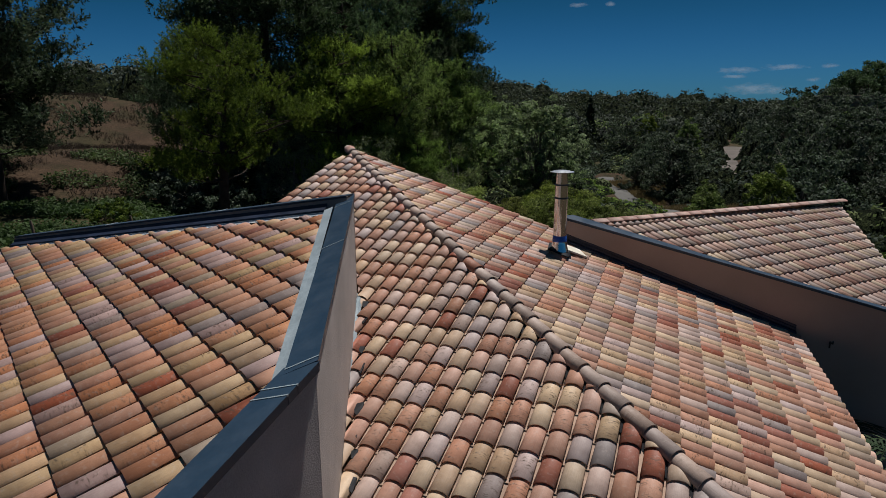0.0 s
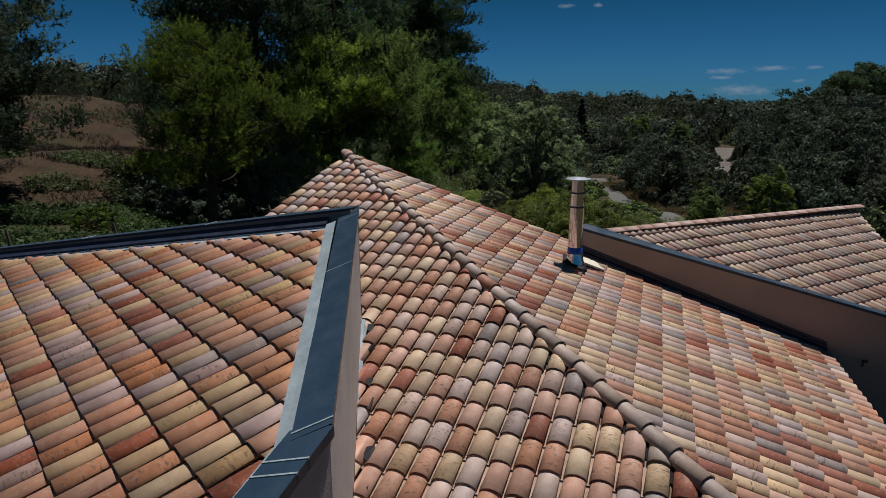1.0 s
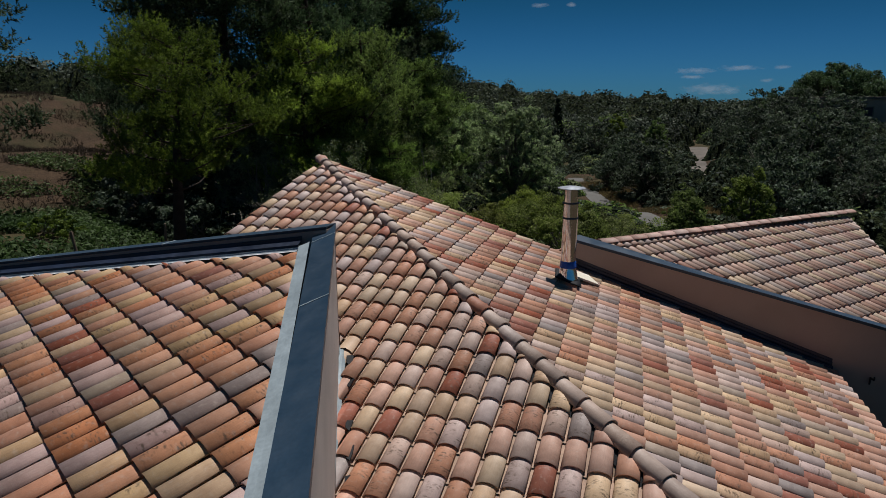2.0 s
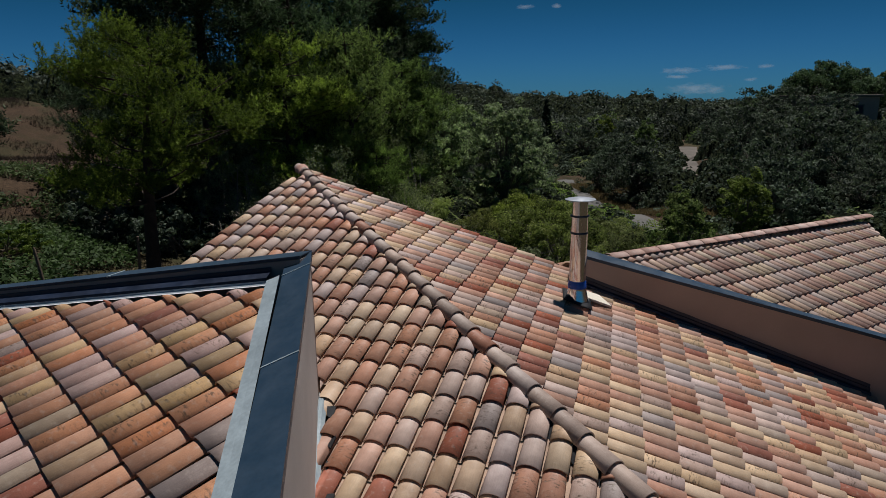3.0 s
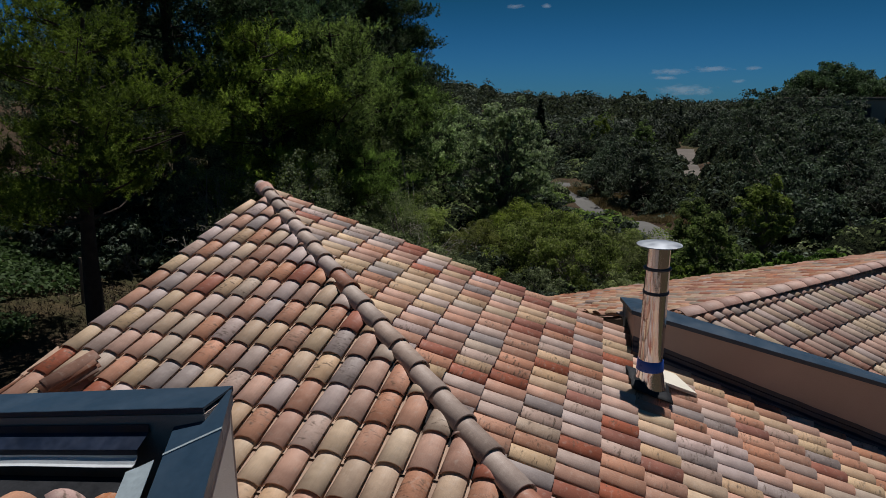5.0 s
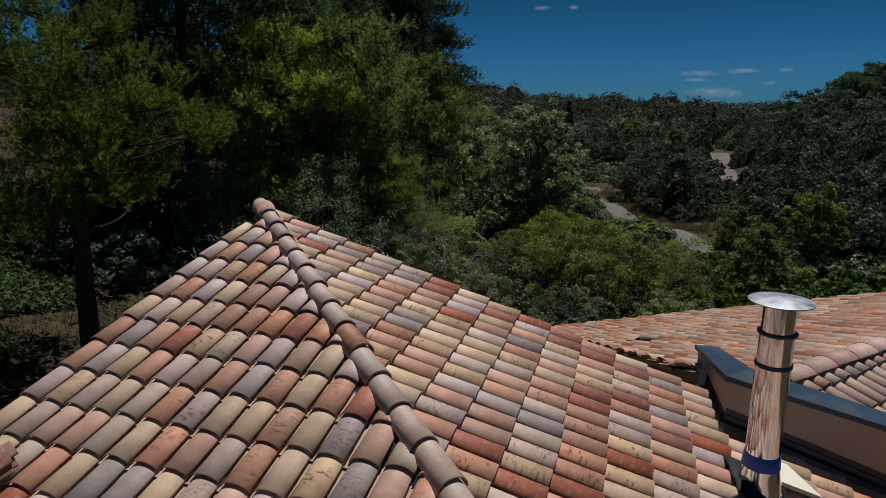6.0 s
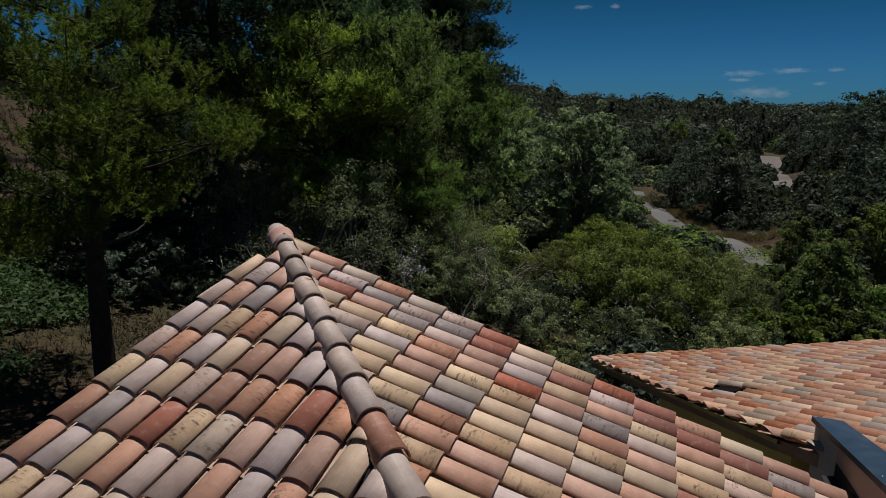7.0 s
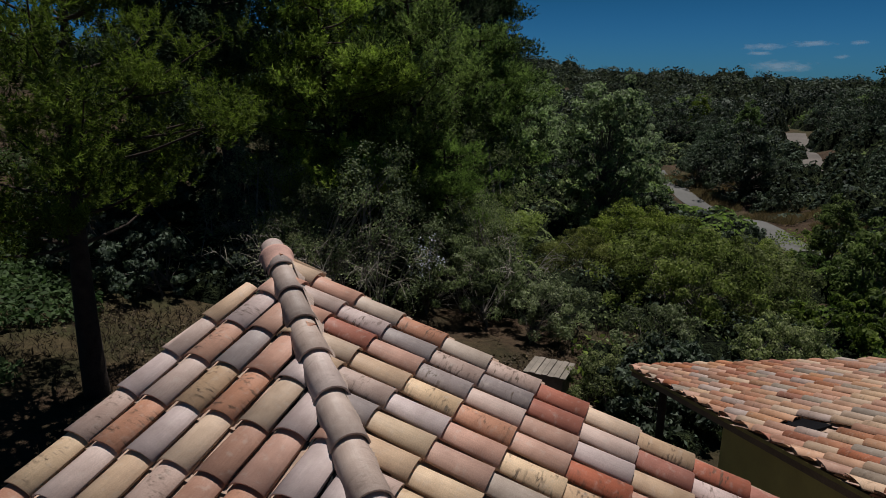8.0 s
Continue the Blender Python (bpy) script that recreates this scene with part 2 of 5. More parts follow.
def leaf_material(name, dark, light, through_light=0.3, clump=0.9):
    """Foliage: colour varies by leaf and by clump; some light passes through."""
    m = Nodes(name, 0.62, 0, 0.10)
    isl = m.add("NewGeometry").outputs["Random Per Island"]
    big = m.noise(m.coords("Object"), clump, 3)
    # clump noise also paints sunlit tufts and shaded gaps into the crowns
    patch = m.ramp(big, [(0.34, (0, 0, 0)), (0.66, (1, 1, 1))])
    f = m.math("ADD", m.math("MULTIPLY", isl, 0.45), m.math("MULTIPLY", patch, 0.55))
    dark, light = (dark[0], dark[1], dark[2] * 1.42), (light[0], light[1], light[2] * 1.42)
    own = m.add("ObjectInfo").outputs["Random"]
    hue = m.add("HueSaturation")
    m.link(m.math("MULTIPLY_ADD", own, 0.55, 0.75), hue.inputs["Value"])
    m.link(m.math("MULTIPLY_ADD", m.math("FRACT", m.math("MULTIPLY", own, 7.3)), 0.035, 0.492), hue.inputs["Hue"])
    m.link(m.math("MULTIPLY_ADD", m.math("FRACT", m.math("MULTIPLY", own, 17.9)), 0.35, 0.75), hue.inputs["Saturation"])
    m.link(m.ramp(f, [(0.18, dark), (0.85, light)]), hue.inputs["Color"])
    c = hue.outputs[0]
    m.color(c)
    tr = m.add("BsdfTranslucent")
    br = m.mix(1.0, c, (1.12, 1.28, 0.92), "MULTIPLY")
    m.link(br, tr.inputs[0])
    mx = m.add("MixShader")
    mx.inputs[0].default_value = through_light
    m.link(m.b.outputs[0], mx.inputs[1])
    m.link(tr.outputs[0], mx.inputs[2])
    m.link(mx.outputs[0], m.t.nodes["Material Output"].inputs[0])
    return m.mat


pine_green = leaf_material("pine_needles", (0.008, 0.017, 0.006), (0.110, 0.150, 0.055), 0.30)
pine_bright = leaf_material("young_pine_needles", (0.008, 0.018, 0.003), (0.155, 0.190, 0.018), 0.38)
# sun on this pine is put into its lighter needle colour
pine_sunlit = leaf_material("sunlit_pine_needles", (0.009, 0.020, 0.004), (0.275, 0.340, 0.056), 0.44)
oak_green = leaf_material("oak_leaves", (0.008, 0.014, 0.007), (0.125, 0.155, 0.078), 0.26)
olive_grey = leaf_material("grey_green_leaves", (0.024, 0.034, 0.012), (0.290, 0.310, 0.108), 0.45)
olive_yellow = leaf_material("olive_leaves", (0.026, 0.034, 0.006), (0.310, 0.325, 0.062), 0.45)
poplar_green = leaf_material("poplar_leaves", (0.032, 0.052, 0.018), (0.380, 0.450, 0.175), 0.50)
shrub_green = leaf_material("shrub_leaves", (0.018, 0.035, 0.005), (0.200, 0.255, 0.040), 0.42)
wood_green = leaf_material("far_wood_leaves", (0.005, 0.010, 0.005), (0.110, 0.132, 0.066), 0.14, 0.22)
# darker wood green: varies far crowns, paints shadow between oaks in the scrub
wood_dark = leaf_material("far_wood_dark_leaves", (0.004, 0.009, 0.005), (0.062, 0.082, 0.036), 0.1, 0.22)
cypress_green = leaf_material("cypress_leaves", (0.012, 0.022, 0.010), (0.035, 0.055, 0.02), 0.1)
dry_grass = leaf_material("dry_grass_blades", (0.085, 0.066, 0.028), (0.22, 0.155, 0.065), 0.3)
field_straw = leaf_material("faded_grass_blades", (0.026, 0.019, 0.011), (0.064, 0.044, 0.024), 0.2)
litter_brown = leaf_material("fallen_leaves", (0.050, 0.034, 0.018), (0.150, 0.105, 0.052), 0.1)
flower_white = leaf_material("white_flower_petals", (0.30, 0.30, 0.27), (0.62, 0.62, 0.56), 0.2)
palm_green = leaf_material("palm_blades", (0.020, 0.035, 0.012), (0.060, 0.085, 0.030), 0.2)
weed_green = leaf_material("weed_leaves", (0.028, 0.048, 0.012), (0.085, 0.120, 0.032), 0.3)


def ground_material():
    m = Nodes("dry_ground", 0.95, 0, 0.15)
    co = m.coords("Object")
    big = m.noise(co, 0.07, 4)
    mid = m.noise(co, 0.6, 6, 0.65)
    fine = m.noise(co, 7, 5, 0.7)
    grass = m.ramp(mid, [(0.3, (0.022, 0.023, 0.010)), (0.7, (0.062, 0.053, 0.023))])
    soil = m.ramp(mid, [(0.3, (0.034, 0.022, 0.014)), (0.7, (0.066, 0.042, 0.026))])
    c = m.mix(m.ramp(m.math("ADD", m.math("MULTIPLY", big, 0.7), m.math("MULTIPLY", mid, 0.3)), [(0.44, (0, 0, 0)), (0.54, (1, 1, 1))]), grass, soil)
    c = m.mix(1.0, c, m.ramp(fine, [(0.3, (0.6, 0.6, 0.6)), (0.7, (1.35, 1.35, 1.3))]), "MULTIPLY")
    m.color(c)
    m.bump(m.math("ADD", fine, mid), 0.08, 0.8)
    return m.mat


earth = ground_material()


# ---- building helpers ----
def mesh_object(name, verts, faces, material, parent=None, label="", smooth=False, uvs=None):
    me = bpy.data.meshes.new(name)
    me.from_pydata([tuple(v) for v in verts], [], [tuple(f) for f in faces])
    me.materials.append(material)
    if smooth:
        me.polygons.foreach_set("use_smooth", [True] * len(me.polygons))
    me.update()
    ob = new(name, me)
    if parent is not None:
        ob.parent = parent
    if label:
        ob["label"] = label
    return ob


def part(name, bm, material, parent=None, label="", smooth=False):
    """Links a bmesh as one mesh object under a thing or under a part."""
    me = bpy.data.meshes.new(name)
    bm.to_mesh(me)
    bm.free()
    me.materials.append(material)
    if smooth:
        me.polygons.foreach_set("use_smooth", [True] * len(me.polygons))
    ob = new(name, me)
    if parent is not None:
        ob.parent = parent
    if label:
        ob["label"] = label
    return ob


def add_box(bm, p, q, w0, w1, z0p, z1p, z0q, z1q):
    """A straight bar from p to q (plan points), between the side offsets w0 and w1 (to the right of p-q), with its own bottom and top at each end."""
    d = (Vector(q) - Vector(p)).normalized()
    r = Vector((d.y, -d.x))
    vs = []
    for pt, lo, hi in ((p, z0p, z1p), (q, z0q, z1q)):
        for w in (w0, w1):
            b = Vector(pt) + r * w
            vs += [bm.verts.new((b.x, b.y, lo)), bm.verts.new((b.x, b.y, hi))]
    a, b, c, e, f, g, h, i = vs
    for quad in ((a, b, e, c), (f, h, i, g), (a, f, g, b), (c, e, i, h), (b, g, i, e), (a, c, h, f)):
        bm.faces.new(quad)
    bmesh.ops.recalc_face_normals(bm, faces=bm.faces)
    return vs


def bevel(bm, width, segments=1):
    bmesh.ops.bevel(bm, geom=bm.edges[:], offset=width, segments=segments, affect="EDGES", profile=0.7)


def box_part(name, centre, size, material, parent=None, label="", turn=0.0, edge=0.004):
    bm = bmesh.new()
    bmesh.ops.create_cube(bm, size=1.0, matrix=Matrix.Translation(centre) @ Matrix.Rotation(turn, 4, "Z") @ Matrix.Diagonal((*size, 1)))
    if edge:
        bevel(bm, edge)
    return part(name, bm, material, parent, label)


def empty(name, at, label="", category="", group="", kind=""):
    ob = new(name)
    ob.location = at
    ob.empty_display_size = 0.2
    return tagged(ob, label, category, group, kind)


def lathe(bm, rings, centre, n=40, cap=True):
    """Rings of (radius, height) turned about an upright axis."""
    loops = []
    for r, z in rings:
        loops.append([bm.verts.new((centre[0] + r * math.cos(2 * math.pi * k / n), centre[1] + r * math.sin(2 * math.pi * k / n), centre[2] + z)) for k in range(n)])
    for a, b in zip(loops, loops[1:]):
        for k in range(n):
            bm.faces.new((a[k], a[(k + 1) % n], b[(k + 1) % n], b[k]))
    if cap:
        bm.faces.new(loops[0][::-1])
        bm.faces.new(loops[-1])


# ---- the plan ----
class Slope:
    """A roof slope: a point on the level of the tile crests, the bearing of its fall, and its pitch."""

    def __init__(self, origin, bearing, pitch, pitch_w, course, tilt=0.0):
        self.o = Vector(origin)
        a, s = radians(bearing), radians(pitch)
        self.down = Vector((math.sin(a) * math.cos(s), math.cos(a) * math.cos(s), -math.sin(s)))
        self.side = Vector((math.sin(a + math.pi / 2), math.cos(a + math.pi / 2), tilt)).normalized()
        self.n = self.side.cross(self.down).normalized()
        if self.n.z < 0:
            self.n = -self.n
        self.w, self.l = pitch_w, course

    def z(self, x, y, off=0.0):
        o = self.o + self.n * off
        return o.z - (self.n.x * (x - o.x) + self.n.y * (y - o.y)) / self.n.z

    def at(self, x, y, off=0.0):
        return Vector((x, y, self.z(x, y, off)))


PITCH_W = 0.2380
LEFT = Slope((-3.046, 12.260, 5.020), -158.19, 16.94, 0.2327, 0.3508)
RIGHT = Slope((-1.237, 14.815, 5.607), 109.27, 18.64, 0.213, 0.3475)
ANNEX = Slope((-1.551, 7.011, 5.292), -128.87, 16.40, 0.212, 0.350)
# the roof deck behind the annex tiles, where their upper ends stop
ANNEX_DECK = Slope((-1.551, 7.011, 5.12), -128.2, 16.6, 0.212, 0.350)
RIDGE_A, RIDGE_B = Vector((2.75, 12.80, 4.535)), Vector((10.60, 17.02, 4.31))
FRONT = Slope((3.0, 12.93, 4.52), 149.5, 18.0, 0.190, 0.345, 0.0253)
BACK = Slope((3.0, 12.93, 4.52), -27.5, 18.2, 0.205, 0.385, -0.016)

APEX = (-2.197, 14.905)
HIP_END = (3.81, 1.94)
VERGE_LEFT = (-4.43, 9.99)
C = (-1.26, 8.73)
D = (-0.928, 4.30)
G = (-1.12, 3.70)
K = (2.34, 12.60)
E = (2.86, 14.30)
WALL_END = (9.6, 10.10)
EAVE_RIGHT = (6.58, 11.14)
ANNEX_FAR = (-7.5, 11.06)

# the left slope's tiles stop short of the hip, the right slope's run in under it
GAP = 0.075
CUT_A, CUT_B = (APEX[0] - 0.907 * GAP, APEX[1] - 0.420 * GAP), (HIP_END[0] - 0.907 * GAP, HIP_END[1] - 0.420 * GAP)
POLY = {
    "left": [CUT_A, (APEX[0] - 0.03, APEX[1] - 0.04), VERGE_LEFT, C, D, G, CUT_B],
    "right": [(APEX[0] - 0.02, APEX[1] + 0.05), HIP_END, EAVE_RIGHT, K, (2.56, 13.255), (-1.489, 14.67)],
}


def polygon_slab(name, slope, poly, top, thick, material, parent=None, label=""):
    bm = bmesh.new()
    a = [bm.verts.new(slope.at(x, y, top)) for x, y in poly]
    b = [bm.verts.new(slope.at(x, y, top - thick)) for x, y in poly]
    bm.faces.new(a)
    bm.faces.new(b[::-1])
    for k in range(len(poly)):
        bm.faces.new((a[k], b[k], b[(k + 1) % len(poly)], a[(k + 1) % len(poly)]))
    bmesh.ops.recalc_face_normals(bm, faces=bm.faces)
    return part(name, bm, material, parent, label)


def barrel(half_low, half_up, length, rise_low, rise_up, lift_low, lift_up, thick, seg=9):
    """A tapered barrel tile: across x, up the slope y, off the slope z. Returns points, faces and (across, along) pairs."""
    vs, fs, uv = [], [], []
    for y, half, rise, lift in ((0.0, half_low, rise_low, lift_low), (length, half_up, rise_up, lift_up)):
        for t in (0.0, thick):
            for k in range(seg + 1):
                a = math.pi * k / seg
                hw, hr = half - t, rise - t
                x = -hw * math.cos(a)
                rad = (hw * hw + hr * hr) / (2 * hr)
                seg_z = math.sqrt(max(0.0, rad * rad - x * x)) - (rad - hr)
                vs.append((x, y, lift + 0.75 * seg_z + 0.25 * hr * math.sin(a)))
                uv.append((x, y))
    n = seg + 1
    lo, li, uo, ui = 0, n, 2 * n, 3 * n
    for k in range(seg):
        fs.append((lo + k, lo + k + 1, uo + k + 1, uo + k))
        fs.append((li + k + 1, li + k, ui + k, ui + k + 1))
        fs.append((lo + k + 1, lo + k, li + k, li + k + 1))
    fs.append((lo, uo, ui, li))
    fs.append((lo + seg, li + seg, ui + seg, uo + seg))
    return vs, fs, uv


def barrel_mesh(name, shape, material):
    vs, fs, uv = shape
    me = bpy.data.meshes.new(name)
    me.from_pydata(vs, [], fs)
    lay = me.uv_layers.new(name="along")
    for lp in me.loops:
        lay.data[lp.index].uv = uv[lp.vertex_index]
    seg = (len(vs) // 4) - 1
    sm = [(i % 3) != 2 and i < 3 * seg for i in range(len(me.polygons))]
    me.polygons.foreach_set("use_smooth", sm)
    me.materials.append(material)
    return me


PAN_SEG = 4


def in_polygon(x, y, poly):
    hit = False
    for (x0, y0), (x1, y1) in zip(poly, poly[1:] + poly[:1]):
        if (y0 > y) != (y1 > y) and x < x0 + (y - y0) / (y1 - y0) * (x1 - x0):
            hit = not hit
    return hit


def lay_tiles(name, slope, first, poly, label, mat_one, mat_many, near, rng, cols, rows, keep=300, holes=(), loose=1.0, wide=0.452, rise=0.062, taper=0.84):
    """Covers the polygon with barrel cover tiles over channels. first: plan point of a cover's lower end on the slope.
    Tiles on the polygon's edge are cut to it. Returns the slope's object, with the nearest tiles as parts."""
    root = new(name)
    root.empty_display_size = 0.3
    tagged(root, label, "roof", kind="structure")
    start = slope.at(*first)
    up = -slope.down
    across = up.cross(slope.n).normalized()
    turn = Matrix((across, up, slope.n)).transposed().to_4x4()
    edges = []
    m = len(poly)
    area = sum(poly[k][0] * poly[(k + 1) % m][1] - poly[(k + 1) % m][0] * poly[k][1] for k in range(m))
    sgn = 1 if area > 0 else -1
    for k in range(m):
        a, b = Vector(poly[k]), Vector(poly[(k + 1) % m])
        t = (b - a).normalized()
        edges.append((a, Vector((-t.y, t.x)) * sgn, b))
    shape = barrel(wide * slope.w, wide * slope.w * taper, slope.l + 0.088, rise, rise * 0.81, 0.021 - rise, -0.013 - rise * 0.81, 0.008)
    shared = barrel_mesh("cover_tile", shape, mat_one)
    placed, pans = [], []
    for c in range(cols[0], cols[1]):
        for r in range(rows[0], rows[1]):
            base = start + slope.side * (c * slope.w) + slope.down * (r * slope.l)
            if any(math.hypot(base.x - hx, base.y - hy) < 0.16 for hx, hy in holes):
                continue
            jit = Matrix.Translation((rng.uniform(-.004, .004) * loose, rng.uniform(-.009, .009) * loose, rng.uniform(-.001, .004) * loose)) @ Matrix.Rotation(rng.uniform(-.018, .018) * loose, 4, "Z") @ Matrix.Rotation(rng.uniform(-.012, .012) * loose, 4, "Y")
            world_m = Matrix.Translation(base) @ turn @ jit
            corners = [world_m @ Vector((x, y, 0)) for x in (-.1, .1) for y in (0, .40)]
            mid = world_m @ Vector((0, 0.2, 0))
            if not any(in_polygon(p.x, p.y, poly) for p in corners + [mid]):
                continue
            cut = []
            for k, (a, nn, b) in enumerate(edges):
                d = [(Vector((p.x, p.y)) - a).dot(nn) for p in corners]
                t = (Vector((mid.x, mid.y)) - a).dot((b - a).normalized())
                if min(d) < -0.004 and max(d) > 0 and -0.25 < t < (b - a).length + 0.25:
                    cut.append(k)
            placed.append(((Vector((base.x, base.y)) - Vector(near)).length, world_m, cut))
    placed.sort(key=lambda p: p[0])

    def cut_mesh(world_m, cut, material):
        bm = bmesh.new()
        bm.from_mesh(shared)
        inv = world_m.inverted()
        for k in cut:
            a, nn, b = edges[k]
            pt = inv @ Vector((a.x, a.y, base.z))
            no = (inv.to_3x3() @ Vector((nn.x, nn.y, 0))).normalized()
            bmesh.ops.bisect_plane(bm, geom=bm.verts[:] + bm.edges[:] + bm.faces[:], plane_co=pt, plane_no=-no, clear_outer=True)
        if len(bm.faces) < 4:
            bm.free()
            return None
        me = bpy.data.meshes.new("cut_tile")
        bm.to_mesh(me)
        me.materials.append(material)
        bm.free()
        return me

    jv, jf, ju, js = [], [], [], []
    count = 0
    for dist, world_m, cut in placed:
        me = cut_mesh(world_m, cut, mat_one) if cut else shared
        if me is None:
            continue
        if count < keep:
            ob = new("cover_tile", me)
            ob.parent = root
            ob.matrix_basis = world_m
            count += 1
        else:
            o = len(jv)
            lay = me.uv_layers[0].data
            jv += [world_m @ v.co for v in me.vertices]
            for p in me.polygons:
                jf.append([o + v for v in p.vertices])
                ju += [tuple(lay[l].uv) for l in p.loop_indices]
                js.append(p.use_smooth)
    if jv:
        me = bpy.data.meshes.new("cover_tiles")
        me.from_pydata(jv, [], jf)
        lay = me.uv_layers.new(name="along")
        lay.data.foreach_set("uv", [x for u in ju for x in u])
        me.polygons.foreach_set("use_smooth", js)
        me.materials.append(mat_many)
        ob = new("cover_tiles", me)
        ob.parent = root
        tagged(ob, kind="stuff")
    # channels between the covers
    k0 = slope.w / PITCH_W
    pv, pf, pu = [], [], []
    for c in range(cols[0], cols[1] - 1):
        for r in range(rows[0], rows[1]):
            base = start + slope.side * ((c + 0.5) * slope.w) + slope.down * (r * slope.l)
            lo, hi = base, base - slope.down * 0.40
            if not (in_polygon(lo.x, lo.y, poly) and in_polygon(hi.x, hi.y, poly)):
                continue
            o = len(pv)
            drop = 0.022 if k0 < 0.9 else 0.0
            for y, lift, half in ((-0.03, -0.046 - drop, 0.074 * k0), (0.40, -0.066 - drop, 0.084 * k0)):
                for k in range(PAN_SEG + 1):
                    x = half * (2 * k / PAN_SEG - 1)
                    pv.append(base + across * x + up * y + slope.n * (lift - 0.013 * math.cos(math.pi / 2 * x / half)))
                    pu.append((x, y))
            for k in range(PAN_SEG):
                pf.append((o + k, o + k + 1, o + PAN_SEG + 2 + k, o + PAN_SEG + 1 + k))
    me = bpy.data.meshes.new("channel_tiles")
    me.from_pydata(pv, [], pf)
    lay = me.uv_layers.new(name="along")
    lay.data.foreach_set("uv", [x for p in me.polygons for v in p.vertices for x in pu[v]])
    me.materials.append(channel_clay)
    ob = new("channel_tiles", me)
    ob.parent = root
    tagged(ob, kind="stuff")
    cx, cy = sum(p[0] for p in poly) / m, sum(p[1] for p in poly) / m
    inner = []
    for x, y in poly:
        ln = math.hypot(x - cx, y - cy)
        inner.append((x - (x - cx) / ln * 0.10, y - (y - cy) / ln * 0.10))
    polygon_slab("roof_deck", slope, inner, -0.105, 0.12, slab, root)
    return root


# ---- ground ----
KNOTS = [
    (0, 0, 0.0), (10, 4, 0.0), (-10, 4, 0.9), (0, -40, 0.0), (-7, 20, 1.75), (-13, 21, 2.9), (-20, 35, 4.3), (-36, 65, 7.6), (-60, 40, 7.0),
    (0.5, 24.5, 0.75), (2.6, 21, -0.4), (12.4, 30, -1.0), (17, 42, -1.6), (17.7, 57, -2.4), (18.2, 70, -2.2), (-3, 48, 1.5), (28, 45, -0.3),
    (42, 60, 3.4), (37, 81, -0.9), (60, 40, 6.0), (47, 70, 4.0), (22, 100, -0.6), (-15, 110, 3.5), (45, 140, -0.5), (14, 200, 9.2), (-40, 200, 11.5), (45, 200, 5.4), (72, 184, 4.2), (90, 180, 2.2), (112, 170, 0.6), (135, 150, 7.0), (120, 60, 7.0), (0, 330, 3.0), (150, 330, 0.0),
]


def ground_z(x, y):
    sw = sz = 0.0
    for a, b, c in KNOTS:
        w = 1.0 / ((x - a) ** 2 + (y - b) ** 2 + 9.0) ** 1.6
        sw += w
        sz += w * c
    return sz / sw - 0.07 * min(600.0, max(0.0, y - 232.0)) - 0.07 * min(600.0, max(0.0, abs(x) - 190.0))


def spaced(lo, hi, centre, fine, grow):
    out, s, p = [centre], fine, centre
    while p < hi:
        p += s
        out.append(p)
        if p > centre + 45:
            s *= grow
    s, p = fine, centre
    while p > lo:
        p -= s
        out.append(p)
        if p < centre - 45:
            s *= grow
    return sorted(out)


def build_ground():
    xs, ys = spaced(-1800, 1800, 0, 1.5, 1.16), spaced(-1500, 2400, 30, 1.5, 1.16)
    vs = [(x, y, ground_z(x, y) + 0.06 * noise.noise((x * 0.5, y * 0.5, 0)) + 0.25 * noise.noise((x * 0.12, y * 0.12, 3))) for y in ys for x in xs]
    nx = len(xs)
    fs = [(j * nx + i, j * nx + i + 1, (j + 1) * nx + i + 1, (j + 1) * nx + i) for j in range(len(ys) - 1) for i in range(nx - 1)]
    ob = mesh_object("ground", vs, fs, earth, smooth=True)
    return tagged(ob, "dry sloping ground with bare soil and thin grass", "ground", kind="structure")


def ribbon(name, pts, width, material, lift=0.12):
    """A strip laid on the ground along plan points."""
    vs, fs = [], []
    steps = []
    for k in range(len(pts) - 1):
        for s in range(8):
            t = s / 8
            p0, p1, p2, p3 = [Vector(pts[min(max(k + o, 0), len(pts) - 1)]) for o in (-1, 0, 1, 2)]
            steps.append(0.5 * (2 * p1 + (p2 - p0) * t + (2 * p0 - 5 * p1 + 4 * p2 - p3) * t * t + (3 * p1 - p0 - 3 * p2 + p3) * t ** 3))
    for k, p in enumerate(steps):
        d = (steps[min(k + 1, len(steps) - 1)] - steps[max(k - 1, 0)]).normalized()
        r = Vector((d.y, -d.x))
        for w in (-0.5, -0.25, 0, 0.25, 0.5):
            q = p + r * (w * width + 0.12 * noise.noise((k * 0.4, w * 9, 5)))
            vs.append((q.x, q.y, ground_z(p.x, p.y) + lift + 0.25 * noise.noise((p.x * 0.12, p.y * 0.12, 3)) - 0.10 * abs(w)))
    for k in range(len(steps) - 1):
        for w in range(4):
            fs.append((k * 5 + w, k * 5 + w + 1, k * 5 + w + 6, k * 5 + w + 5))
    return mesh_object(name, vs, fs, material, smooth=True)


build_ground()
tagged(ribbon("road", [(18.9, 75), (18.2, 70), (17.4, 60), (17.4, 52), (17.0, 44), (17.5, 36), (22, 28)], 1.8, asphalt), "narrow pale worn lane winding through the scrub", "road", kind="structure")
TRACK = [(43, 96), (38.2, 85), (33.6, 74.5), (30.4, 67.0), (28.6, 62)]
tagged(ribbon("track", TRACK, 2.6, gravel), "pale gravel clearing and track on the far slope", "track", kind="structure")


